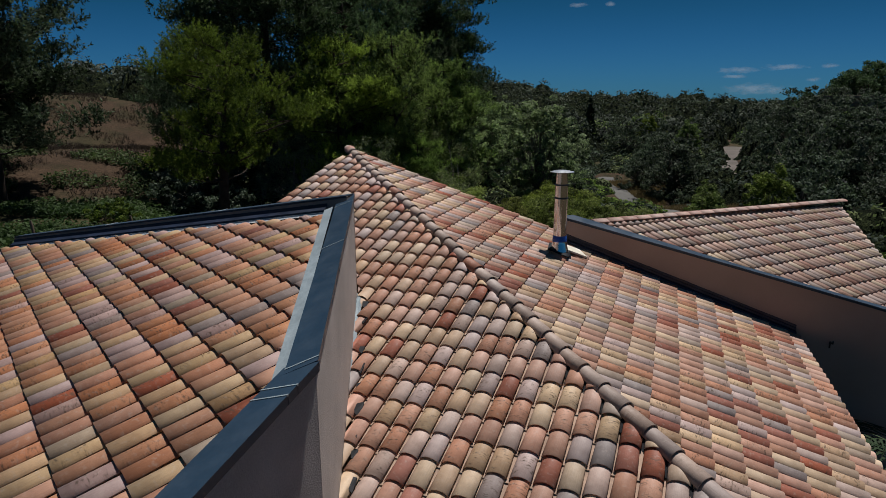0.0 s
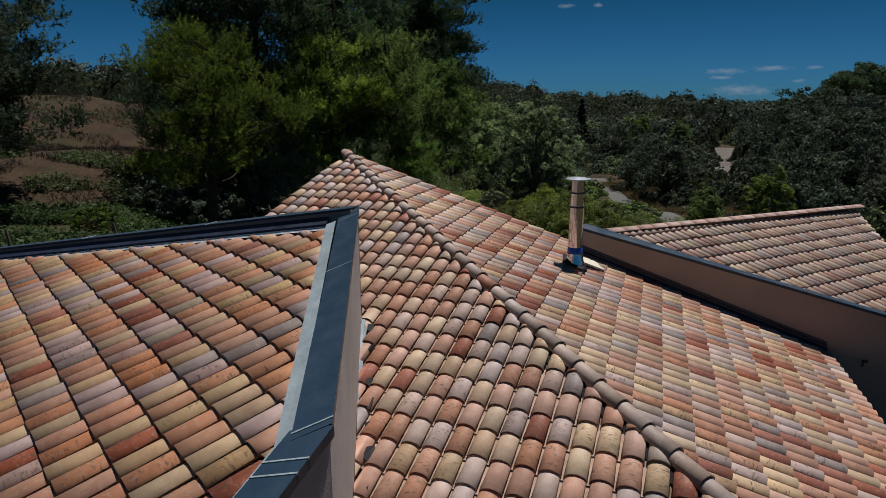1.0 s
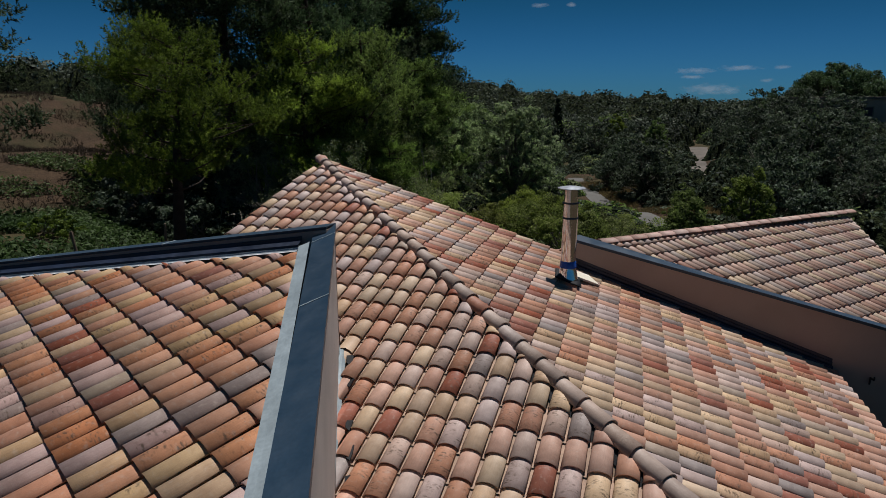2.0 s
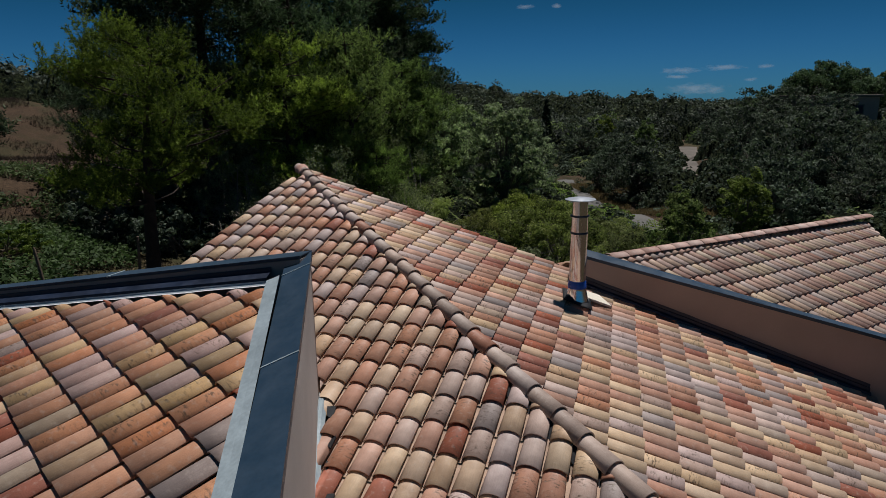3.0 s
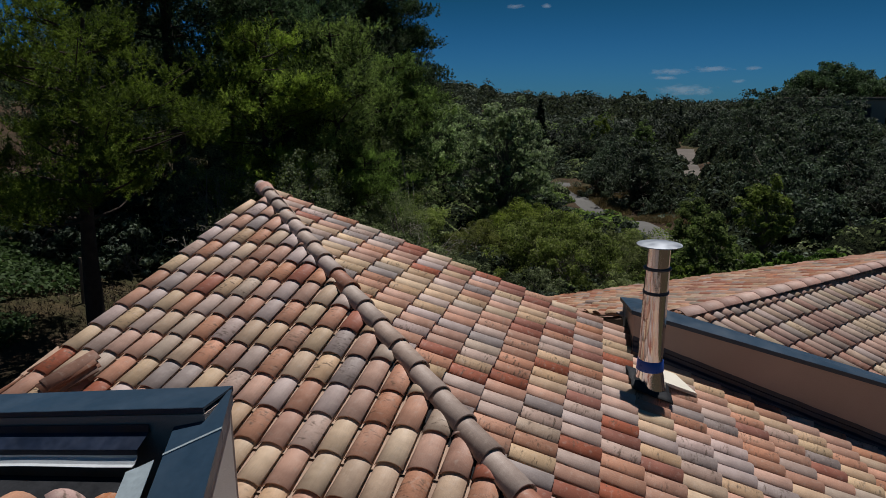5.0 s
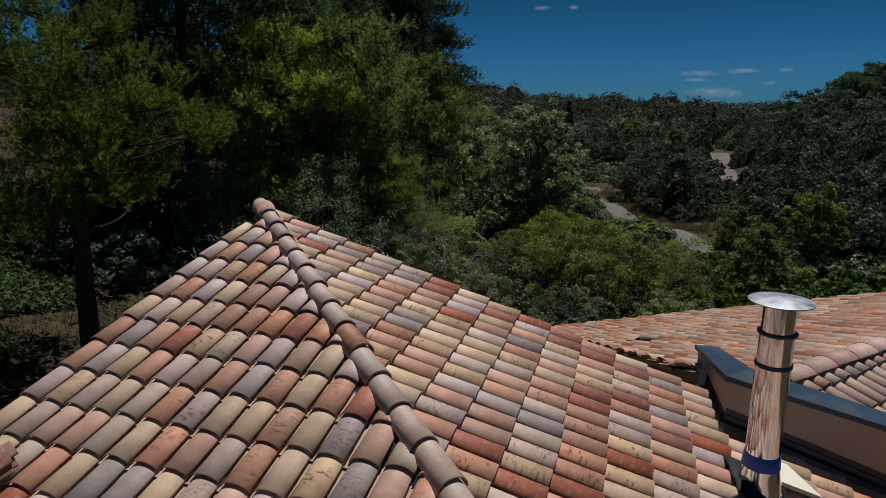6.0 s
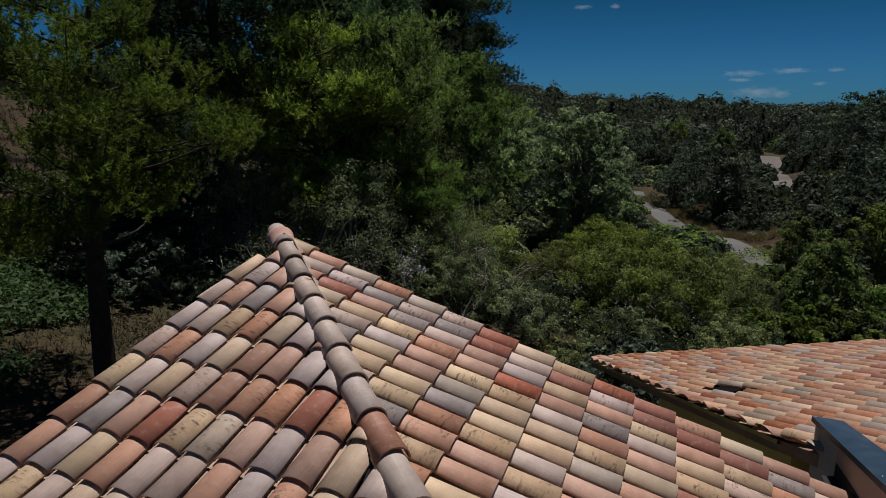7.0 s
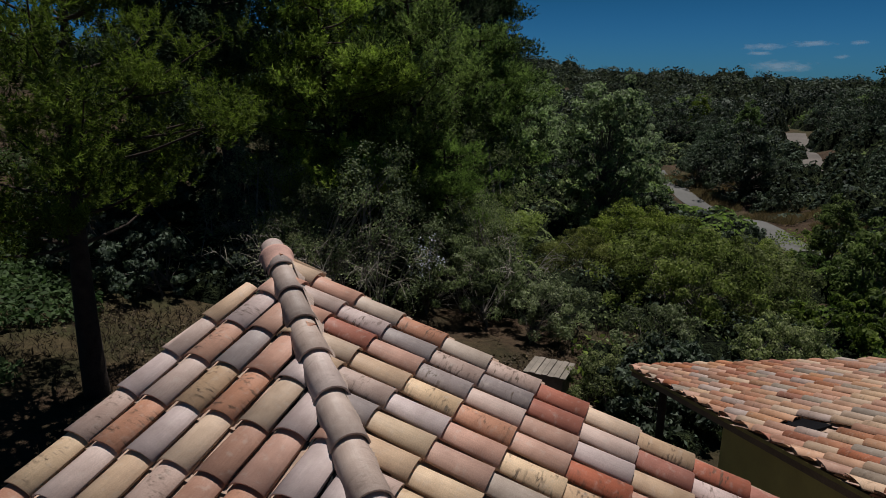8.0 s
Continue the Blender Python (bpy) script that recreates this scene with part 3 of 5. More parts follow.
# ---- the parapets and walls ----
def wall(name, p, q, zt_p, zt_q, zb, w0, w1, material, label):
    bm = bmesh.new()
    add_box(bm, p, q, w0, w1, zb, zt_p, zb, zt_q)
    return tagged(part(name, bm, material), label, "wall", kind="structure")


def along(p, q, t):
    return (p[0] + (q[0] - p[0]) * t, p[1] + (q[1] - p[1]) * t)


def coping(name, p, q, zp, zq, w0, w1, label, joints, depth=0.075, top=0.012, tilt=0.0):
    """A folded metal coping in lengths, with a turned-down edge on both sides and a raised joint strip between lengths."""
    root = empty(name, (*p, zp), kind="structure")
    tagged(root, label, "coping")
    ts = [0.0, *joints, 1.0]
    inv = Matrix.Translation((-p[0], -p[1], -zp))
    way = (Vector(q) - Vector(p)).normalized()
    right = Vector((way.y, -way.x))

    def tip(bm):
        for v in bm.verts:
            w = (Vector((v.co.x, v.co.y)) - Vector(p)).dot(right)
            v.co.z -= tilt * (w - w0) / (w1 - w0)

    for a, b in zip(ts, ts[1:]):
        bm = bmesh.new()
        pa, pb = along(p, q, a + 0.0006), along(p, q, b - 0.0006)
        za, zb = zp + (zq - zp) * a, zp + (zq - zp) * b
        add_box(bm, pa, pb, w0, w1, za - top, za, zb - top, zb)
        add_box(bm, pa, pb, w0 - 0.004, w0 + 0.004, za - depth, za - 0.001, zb - depth, zb - 0.001)
        add_box(bm, pa, pb, w1 - 0.004, w1 + 0.004, za - depth, za - 0.001, zb - depth, zb - 0.001)
        tip(bm)
        bmesh.ops.transform(bm, matrix=inv, verts=bm.verts)
        part("coping_length", bm, anthracite, root)
    ln = math.hypot(q[0] - p[0], q[1] - p[1])
    for t in joints:
        bm = bmesh.new()
        d = 0.009 / ln
        add_box(bm, along(p, q, t - d), along(p, q, t + d), w0 - 0.006, w1 + 0.006, zp + (zq - zp) * t - 0.01, zp + (zq - zp) * t + 0.005, zp + (zq - zp) * t - 0.01, zp + (zq - zp) * t + 0.005)
        tip(bm)
        bmesh.ops.transform(bm, matrix=inv, verts=bm.verts)
        part("joint_strip", bm, zinc, root)
    return root


F = (D[0] - 0.3827 * 4.4, D[1] - 0.9239 * 4.4)
ZC, ZD, ZF, ZA = 5.71, 5.13, 4.10, 4.66
# the direction C to D has its right side towards the annex roof (west)
wall("wall_annex_east", C, D, ZC - 0.055, ZD - 0.055, -0.4, 0.006, 0.10, stucco, "pale grey-beige rendered parapet wall rising from the tiles")
wall("wall_annex_south", D, F, ZD - 0.055, ZF - 0.055, -0.4, 0.006, 0.10, stucco_grey, "rough grey rendered wall below a metal coping")
wall("wall_annex_north", ANNEX_FAR, C, ZA - 0.03, ZC - 0.03, -0.4, 0.0, 0.20, stucco_brown, "low brown rendered parapet between the two roofs")
coping("coping_east", C, D, ZC, ZD, -0.008, 0.235, "blue-grey folded metal coping on the parapet", [0.07, 0.42, 0.985], tilt=0.10)
coping("coping_south", D, F, ZD - 0.002, ZF - 0.002, -0.025, 0.285, "blue-grey folded metal coping with raised seams", [0.062, 0.088, 0.62], tilt=0.10)
coping("coping_north", ANNEX_FAR, C, ZA + 0.002, ZC + 0.002, -0.03, 0.195, "dark metal coping on the low back parapet", [0.33, 0.67], 0.028)


def strip(name, rows, material, label, category="flashing"):
    """A sheet through rows of points, each row of equal length."""
    vs = [v for r in rows for v in r]
    n = len(rows[0])
    fs = [(i * n + k, i * n + k + 1, (i + 1) * n + k + 1, (i + 1) * n + k) for i in range(len(rows) - 1) for k in range(n - 1)]
    ob = mesh_object(name, vs, fs, material)
    sol = ob.modifiers.new("thickness", "SOLIDIFY")
    sol.thickness = 0.003
    return tagged(ob, label, category, kind="structure")


def offset_line(p, q, w):
    d = (Vector(q) - Vector(p)).normalized()
    r = Vector((d.y, -d.x))
    a, b = Vector(p) + r * w, Vector(q) + r * w
    return (a.x, a.y), (b.x, b.y)


def upstand(name, slope, p, q, w_wall, w_out, up, lay, material, label, steps=30, foot=0.05):
    """A flashing that stands up against a wall and lies down on the tiles."""
    rows = []
    for a in range(steps + 1):
        t = a / steps
        row = []
        for w, off in ((w_wall, up), (w_wall, foot), (w_wall + (w_out - w_wall) * 0.5, foot * 0.8), (w_out, lay)):
            l0, l1 = offset_line(p, q, w)
            x, y = along(l0, l1, t)
            row.append(slope.at(x, y, off + 0.004 * noise.noise((t * 17, w * 5, 1))))
        rows.append(row)
    return strip(name, rows, material, label)


# annex side: pale zinc along both parapets; navy membrane on the back one
upstand("flashing_annex_east", ANNEX, along(C, D, 0.09), D, 0.250, 0.365, 0.045, 0.034, zinc, "pale zinc flashing strip between tiles and coping")
upstand("flashing_annex_south", ANNEX, D, F, 0.300, 0.395, 0.045, 0.034, zinc, "pale zinc flashing strip between tiles and coping")
rows = []
for a in range(31):
    t = a / 30
    row = []
    for w, off in ((0.212, 0.18), (0.216, 0.145), (0.30, 0.125), (0.305, 0.085)):
        l0, l1 = offset_line(ANNEX_FAR, C, w)
        x, y = along(l0, l1, t * 0.955)
        row.append(ANNEX_DECK.at(x, y, off))
    rows.append(row)
strip("flashing_annex_north", rows, navy, "dark navy waterproof membrane folded up the low parapet")
upstand("flashing_annex_edge", ANNEX_DECK, ANNEX_FAR, along(ANNEX_FAR, C, 0.955), 0.305, 0.345, 0.10, 0.075, pale_edge, "thin pale metal edge strip above the tiles", foot=0.09)
# black strip added to stand in for shade in the gap above the tiles
rows = []
for a in range(31):
    row = []
    for w, off in ((0.335, 0.02), (0.48, 0.015), (0.70, 0.01)):
        l0, l1 = offset_line(ANNEX_FAR, C, w)
        x, y = along(l0, l1, a / 30 * 0.955)
        row.append(ANNEX_DECK.at(x, y, off))
    rows.append(row)
strip("annex_underlay", rows, felt_and_gap_black, "black strip in place of the shaded gap above the tiles")
# main roof side
upstand("flashing_main_west", LEFT, C, G, -0.004, -0.075, 0.05, -0.03, zinc, "pale zinc flashing at the foot of the wall", foot=0.0)

# right-hand house
ZK, ZE, ZW = 4.70, 4.30, 4.70 - 0.2345 * 7.68
wall("wall_gable", K, WALL_END, ZK - 0.045, ZW - 0.045, -1.5, 0.0, -0.20, stucco_brown, "brown rendered gable wall below a metal coping")
wall("wall_return", K, along(K, E, 0.62), ZK - 0.045, ZK + (ZE - ZK) * 0.62 - 0.045, -1.5, 0.002, 0.2, stucco_brown, "brown rendered end of the gable wall")
wall("wall_return_end", along(K, E, 0.622), E, ZK + (ZE - ZK) * 0.622 - 0.045, ZE - 0.045, -1.5, 0.004, 0.2, stucco_grey, "grey rendered end of the wall")


def mitred_coping(name, pts, zs, outer, inner, label):
    """A folded metal coping round a corner: flat lengths that meet on a mitre, each with turned-down lips on both sides."""
    root = empty(name, (*pts[0], zs[0]), kind="structure")
    tagged(root, label, "coping")
    base = Vector((*pts[0], zs[0]))
    ways = [(Vector(b) - Vector(a)).normalized() for a, b in zip(pts, pts[1:])]
    rims = []
    for k, p in enumerate(pts):
        a, b = ways[max(k - 1, 0)], ways[min(k, len(ways) - 1)]
        mid = (Vector((a.y, -a.x)) + Vector((b.y, -b.x))).normalized()
        stretch = 1.0 / mid.dot(Vector((b.y, -b.x)))
        rims.append([Vector(p) + mid * (w * stretch) for w in (outer, inner)])
    for k in range(len(pts) - 1):
        bm = bmesh.new()
        cut = 0.0008
        rows = []
        for i, end in ((k, 1), (k + 1, -1)):
            (o, n), z = rims[i], zs[i]
            step = ways[k] * (cut * end)
            o, n = o + step, n + step
            lip = 0.004 * (o - n).normalized()
            ring = [(n - lip, z - 0.055), (n - lip, z - 0.008), (o + lip, z), (o + lip, z - 0.05), (o, z - 0.05), (o - lip, z - 0.006), (n + lip, z - 0.014), (n, z - 0.055)]
            rows.append([bm.verts.new(Vector((q.x, q.y, h)) - base) for q, h in ring])
        for i in range(8):
            bm.faces.new((rows[0][i], rows[0][(i + 1) % 8], rows[1][(i + 1) % 8], rows[1][i]))
        bm.faces.new(rows[0][::-1])
        bm.faces.new(rows[1])
        bmesh.ops.recalc_face_normals(bm, faces=bm.faces)
        part("coping_length", bm, anthracite, root)
    return root


GABLE_MID = along(K, WALL_END, 0.45)
mitred_coping("coping_gable", [E, K, GABLE_MID, WALL_END], [ZE, ZK, ZK + (ZW - ZK) * 0.45, ZW], 0.035, -0.215, "blue-grey metal coping turning the corner of the gable wall")
p0, p1 = K, EAVE_RIGHT
rows = []
for a in range(41):
    t = a / 40
    row = []
    for w, off in ((0.004, 0.15), (0.006, 0.10), (0.02, 0.095), (0.024, 0.05), (0.085, 0.04), (0.095, 0.005)):
        l0, l1 = offset_line(p0, p1, w)
        x, y = along(l0, l1, t * 0.985)
        row.append(RIGHT.at(x, y, off + 0.006 * noise.noise((t * 21, w * 7, 2))))
    rows.append(row)
strip("flashing_gable", rows, navy, "dark navy membrane flashing along the wall's foot")
rows = []
for a in range(13):
    t = a / 12
    row = []
    for w, off in ((-0.003, 0.10), (-0.006, -0.02), (-0.10, -0.06)):
        l0, l1 = offset_line(K, E, w)
        x, y = along(l0, l1, t * 0.6)
        row.append(RIGHT.at(x, y, off - 0.10 * t))
    rows.append(row)
strip("flashing_return", rows, felt_and_gap_black, "black membrane turned up the wall's end")

# plain walls below the eaves and verges
wall("wall_main_east", (6.30, 11.1), (3.25, 2.2), 2.30, 2.50, -0.4, 0.0, 0.2, stucco, "rendered wall below the eaves")
wall("wall_main_south", (3.2, 2.15), (-1.0, 3.95), 2.5, 2.6, -0.4, 0.0, 0.2, stucco, "rendered wall below the eaves")
wall("wall_main_northwest", (-4.2, 10.05), (-2.22, 14.55), LEFT.z(-4.2, 10.05) - 0.25, LEFT.z(-2.22, 14.55) - 0.25, -0.4, 0.0, 0.2, stucco, "rendered wall below the verge")
wall("wall_main_northeast", (-2.1, 14.68), (2.5, 13.13), RIGHT.z(-2.1, 14.68) - 0.25, RIGHT.z(2.5, 13.13) - 0.25, -1.0, 0.0, 0.2, stucco, "rendered wall below the verge")

# ---- roofs ----
rng = random.Random(7)
RIGHT_FIRST = (-0.280, 14.124)
lay_tiles("roof_left", LEFT, (-3.046, 12.260), POLY["left"], "terracotta barrel tiles in mixed buff, red and grey", clay, clay_far, (-2.2, 12.5), rng, (-44, 4), (-12, 34), wide=0.472, taper=0.88)
lay_tiles("roof_right", RIGHT, RIGHT_FIRST, POLY["right"], "barrel tiles in mixed buff, rose, red and grey", clay, clay_far, (-0.6, 13.6), rng, (-8, 68), (-10, 30))
POLY["annex"] = [(-1.562, 8.213), (-1.279, 4.433), (-2.767, 0.840), (-4.0, -1.5), (-13.0, 2.0), (-9.4, 12.2), (-7.75, 10.76), (-7.706, 10.507)]
lay_tiles("roof_annex", ANNEX, (-1.906, 8.277), POLY["annex"], "barrel tiles in buff, terracotta and mauve-grey", clay_warm, clay_warm_far, (-2.6, 5.8), rng, (-46, 50), (-10, 40), wide=0.485, rise=0.054)
POLY["front"] = [(2.95, 12.80), (10.7, 17.05), (9.25, 11.5), (9.0, 10.52), (2.62, 12.72)]
lay_tiles("roof_front", FRONT, (4.0, 13.2), POLY["front"], "weathered barrel tiles below a mortared ridge", clay_front, clay_front_far, (5.0, 12.8), rng, (-44, 40), (-4, 28), loose=1.6, wide=0.45)
POLY["back"] = [(2.85, 12.98), (2.66, 14.7), (2.45, 21.6), (6.0, 19.8), (10.55, 17.12)]
lay_tiles("roof_back", BACK, (4.0, 14.0), POLY["back"], "weathered salmon barrel tiles with one tile missing", clay_old, clay_old_far, (3.4, 16.8), rng, (-42, 44), (-4, 26), holes=((3.22, 17.0), (3.15, 17.24), (3.36, 17.05)), loose=2.6, wide=0.45)


# ---- hip and ridge ----
def ridge_run(name, a, b, shape, step, start, material, label, jitter, end_s=None):
    root = empty(name, a, kind="structure")
    tagged(root, label, "ridge")
    a, b = Vector(a), Vector(b)
    d = (b - a).normalized()
    side = Vector((d.y, -d.x, 0)).normalized()
    up = -d
    n = up.cross(side) if up.cross(side).z < 0 else up.cross(side)
    across = up.cross(side.cross(up)).normalized()
    nrm = across.cross(up)
    if nrm.z < 0:
        across, nrm = -across, -nrm
    turn = Matrix((across, up, nrm)).transposed().to_4x4()
    me = barrel_mesh("ridge_tile", shape, material)
    s, end = start, (b - a).length
    r = random.Random(3)
    while s < end:
        ob = new("ridge_tile", me)
        ob.parent = root
        ob.matrix_parent_inverse = Matrix.Translation(-a)
        ob.matrix_basis = Matrix.Translation(a + d * s + nrm * r.uniform(0, jitter * 0.3) + side * r.uniform(-jitter, jitter)) @ turn @ Matrix.Rotation(r.uniform(-jitter, jitter) * 3, 4, "Z")
        s += step
    return root, turn, d


hip_a = Vector((APEX[0], APEX[1], LEFT.z(*APEX)))
hip_b = Vector((HIP_END[0], HIP_END[1], LEFT.z(*HIP_END)))
HIP_TILE = barrel(0.106, 0.092, 0.47, 0.104, 0.088, -0.030, -0.052, 0.011, 12)
ridge_run("hip", hip_a, hip_b, HIP_TILE, 0.3735, 0.2275, clay_hip, "beige-brown clay hip tiles overlapping down the roof's corner", 0.006)
RIDGE_TILE = barrel(0.137, 0.134, 0.46, 0.062, 0.060, -0.030, -0.034, 0.008, 10)
ridge_run("ridge", RIDGE_B, RIDGE_A, RIDGE_TILE, 0.40, 0.2, clay_ridge, "mortared rose clay ridge tiles", 0.004)


def end_cap():
    """The rounded stop at the top of the hip: a half disc with a raised rim."""
    bm = bmesh.new()
    d = (hip_b - hip_a).normalized()
    side = Vector((d.y, -d.x, 0)).normalized()
    up = side.cross(d)
    up = -up if up.z < 0 else up
    rings = []
    for y, r in ((-0.24, 0.02), (-0.24, 0.09), (-0.235, 0.118), (-0.215, 0.13), (-0.19, 0.13), (-0.175, 0.119), (0.0, 0.112)):
        rings.append([bm.verts.new(d * y + side * (-r * 1.02 * math.cos(math.pi * k / 16)) + up * (r * math.sin(math.pi * k / 16) - 0.03)) for k in range(17)])
    for a, b in zip(rings, rings[1:]):
        for k in range(16):
            bm.faces.new((a[k], a[k + 1], b[k + 1], b[k]))
    bmesh.ops.recalc_face_normals(bm, faces=bm.faces)
    rose = plain_material("rose_clay", (0.45, 0.27, 0.22), 0.85, 0, 0.2, 8, 120, 0.003)
    ob = part("hip_end_cap", bm, rose, None, smooth=True)
    ob.location = hip_a + d * 0.164 - Vector((0, 0, 0.02))
    tagged(ob, "rounded rose clay end cap at the hip's top", "end cap")


end_cap()


def pleated_edges():
    """The pleated strips below the hip tiles: sealing right, painted gap shade left."""
    d = (hip_b - hip_a)
    ln = d.length
    d.normalize()
    side = Vector((d.y, -d.x, 0)).normalized()
    for sgn, slope in ((1, LEFT), (-1, RIGHT)):
        vs, fs = [], []
        n = int(ln / 0.012)
        rr = random.Random(5)
        for k in range(n + 1):
            s = 0.2 + k * (ln - 0.25) / n
            p = hip_a + d * s
            pl = 0.003 if k % 2 else -0.003
            wave = 0.5 + 0.5 * math.sin(s * 2 * math.pi / 0.29)
            rows = ((0.070, 0.010), (0.090, -0.01), (0.105 + 0.024 * wave, -0.022 - 0.03 * (1 - wave))) if sgn < 0 else ((0.0, -0.03), (0.10, -0.055), (0.19, -0.085))
            for j, (w, drop) in enumerate(rows):
                q = p + side * (sgn * w)
                vs.append(slope.at(q.x, q.y, drop + pl + 0.004))
        for k in range(n):
            for j in range(2):
                fs.append((k * 3 + j, k * 3 + j + 1, k * 3 + j + 4, k * 3 + j + 3))
        # left strip is black to stand in for shade in the gap
        ob = mesh_object("hip_sealing_strip", vs, fs, mortar if sgn < 0 else felt_and_gap_black)
        sol = ob.modifiers.new("thickness", "SOLIDIFY")
        sol.thickness = 0.002
        tagged(ob, "pale pleated sealing strip under the hip tiles" if sgn < 0 else "black strip painting the shaded gap beside the hip tiles", "flashing", kind="structure")


pleated_edges()


def ragged_membrane():
    """Black membrane showing between the wall's flashing and the cut tiles, one tongue a course."""
    rr = random.Random(11)
    root = empty("membrane", LEFT.at(*C), kind="structure")
    tagged(root, "torn black roofing membrane edges beside the wall", "membrane")
    l0, l1 = offset_line(C, D, -0.13)
    inv = Matrix.Translation(-LEFT.at(*C))
    for k in range(14):
        x, y = along(l0, l1, 0.03 + k * 0.076)
        w, h = rr.uniform(0.02, 0.06), rr.uniform(0.12, 0.22)
        bm = bmesh.new()
        pts = [(-0.05, 0), (w, -0.01), (w * 0.8, -h * 0.5), (rr.uniform(0, w * 0.5), -h), (-0.04, -h * 0.7)]
        top = [bm.verts.new(LEFT.at(x + a, y + b, -0.01 + rr.uniform(-0.01, 0.015))) for a, b in pts]
        low = [bm.verts.new(v.co - LEFT.n * 0.02) for v in top]
        bm.faces.new(top)
        bm.faces.new(low[::-1])
        for i in range(5):
            bm.faces.new((top[i], low[i], low[(i + 1) % 5], top[(i + 1) % 5]))
        bmesh.ops.recalc_face_normals(bm, faces=bm.faces)
        bmesh.ops.transform(bm, matrix=inv, verts=bm.verts)
        part("membrane_tongue", bm, felt_and_gap_black, root)


ragged_membrane()


# ---- chimney ----
def build_chimney(x, y):
    z0 = RIGHT.z(x, y)
    root = empty("chimney", (x, y, z0), "polished stainless steel flue with a flat rain cap", "chimney")
    c = (0, 0, 0)

    def turned(name, rings, material, label="", n=48):
        bm = bmesh.new()
        lathe(bm, [(r, z - z0) for r, z in rings], c, n)
        bmesh.ops.recalc_face_normals(bm, faces=bm.faces)
        ob = part(name, bm, material, root, label, smooth=True)
        e = ob.modifiers.new("edges", "EDGE_SPLIT")
        e.split_angle = radians(35)
        return ob

    turned("base_cone", [(0.172, 4.185), (0.170, 4.20), (0.136, 4.34), (0.130, 4.40)], steel)
    turned("lead_boot", [(0.27, 4.00), (0.235, 4.09), (0.185, 4.15), (0.168, 4.20)], felt_and_gap_black, "dark lead boot at the foot")
    turned("tape_band", [(0.128, 4.375), (0.136, 4.38), (0.127, 4.485), (0.123, 4.49)], blue_reflection, "chrome band with its blue reflection painted on")
    turned("lower_tube", [(0.121, 4.48), (0.121, 5.185)], steel)
    turned("clamp_band", [(0.121, 5.186), (0.1265, 5.189), (0.1275, 5.196), (0.1235, 5.199), (0.1235, 5.205), (0.1275, 5.208), (0.1265, 5.215), (0.121, 5.218)], anthracite)
    turned("upper_tube", [(0.118, 5.215), (0.118, 5.43)], steel)
    turned("collar", [(0.119, 5.432), (0.134, 5.436), (0.136, 5.452), (0.120, 5.458), (0.112, 5.460)], anthracite, "dark collar ring")
    turned("neck", [(0.111, 5.455), (0.111, 5.675)], steel)
    turned("rain_cap", [(0.212, 5.675), (0.218, 5.678), (0.217, 5.685), (0.12, 5.706), (0.02, 5.715)], steel_cap, "flat conical steel rain cap")
    return root


CH = (2.157, 11.682)
build_chimney(*CH)


def draped(name, pts, off, material, label, category, thick=0.012, ripple=0.012):
    """A sheet lying over the tiles of the right-hand slope, outlined by plan points."""
    bm = bmesh.new()
    top = [bm.verts.new(RIGHT.at(x, y, off)) for x, y in pts]
    bm.faces.new(top)
    bmesh.ops.subdivide_edges(bm, edges=bm.edges[:], cuts=5, use_grid_fill=True)
    bmesh.ops.triangulate(bm, faces=bm.faces[:])
    for v in bm.verts:
        k = (v.co - RIGHT.o).dot(RIGHT.side) / RIGHT.w
        v.co += RIGHT.n * (ripple * math.cos(2 * math.pi * (k - 0.2)) + 0.006 * noise.noise(v.co * 9))
    ob = part(name, bm, material, None, smooth=True)
    s = ob.modifiers.new("thickness", "SOLIDIFY")
    s.thickness = thick
    return tagged(ob, label, category)


draped("flashing_apron", [(2.02, 11.98), (2.42, 11.86), (2.28, 11.36), (1.90, 11.47)], 0.03, felt_and_gap_black, "black flexible flashing apron under the flue", "flashing")
bm = bmesh.new()
for p in ((2.38, 12.10), (2.62, 12.06), (2.70, 11.70), (2.34, 11.78)):
    bm.verts.new(RIGHT.at(*p, 0.055))
bm.faces.new(bm.verts[:])
ex = bmesh.ops.extrude_face_region(bm, geom=bm.faces[:])
bmesh.ops.translate(bm, vec=(0, 0, -0.035), verts=[v for v in ex["geom"] if isinstance(v, bmesh.types.BMVert)])
bmesh.ops.recalc_face_normals(bm, faces=bm.faces)
tagged(part("board", bm, white_board), "cream board lying on the tiles beside the flue", "board")


# ---- loose tiles stacked on the roof ----
clay_rust = tile_material("rust_clay", True, [(0.0, (0.24, 0.125, 0.085)), (0.5, (0.30, 0.165, 0.115)), (0.8, (0.20, 0.13, 0.10))], 0.5, 0.95)


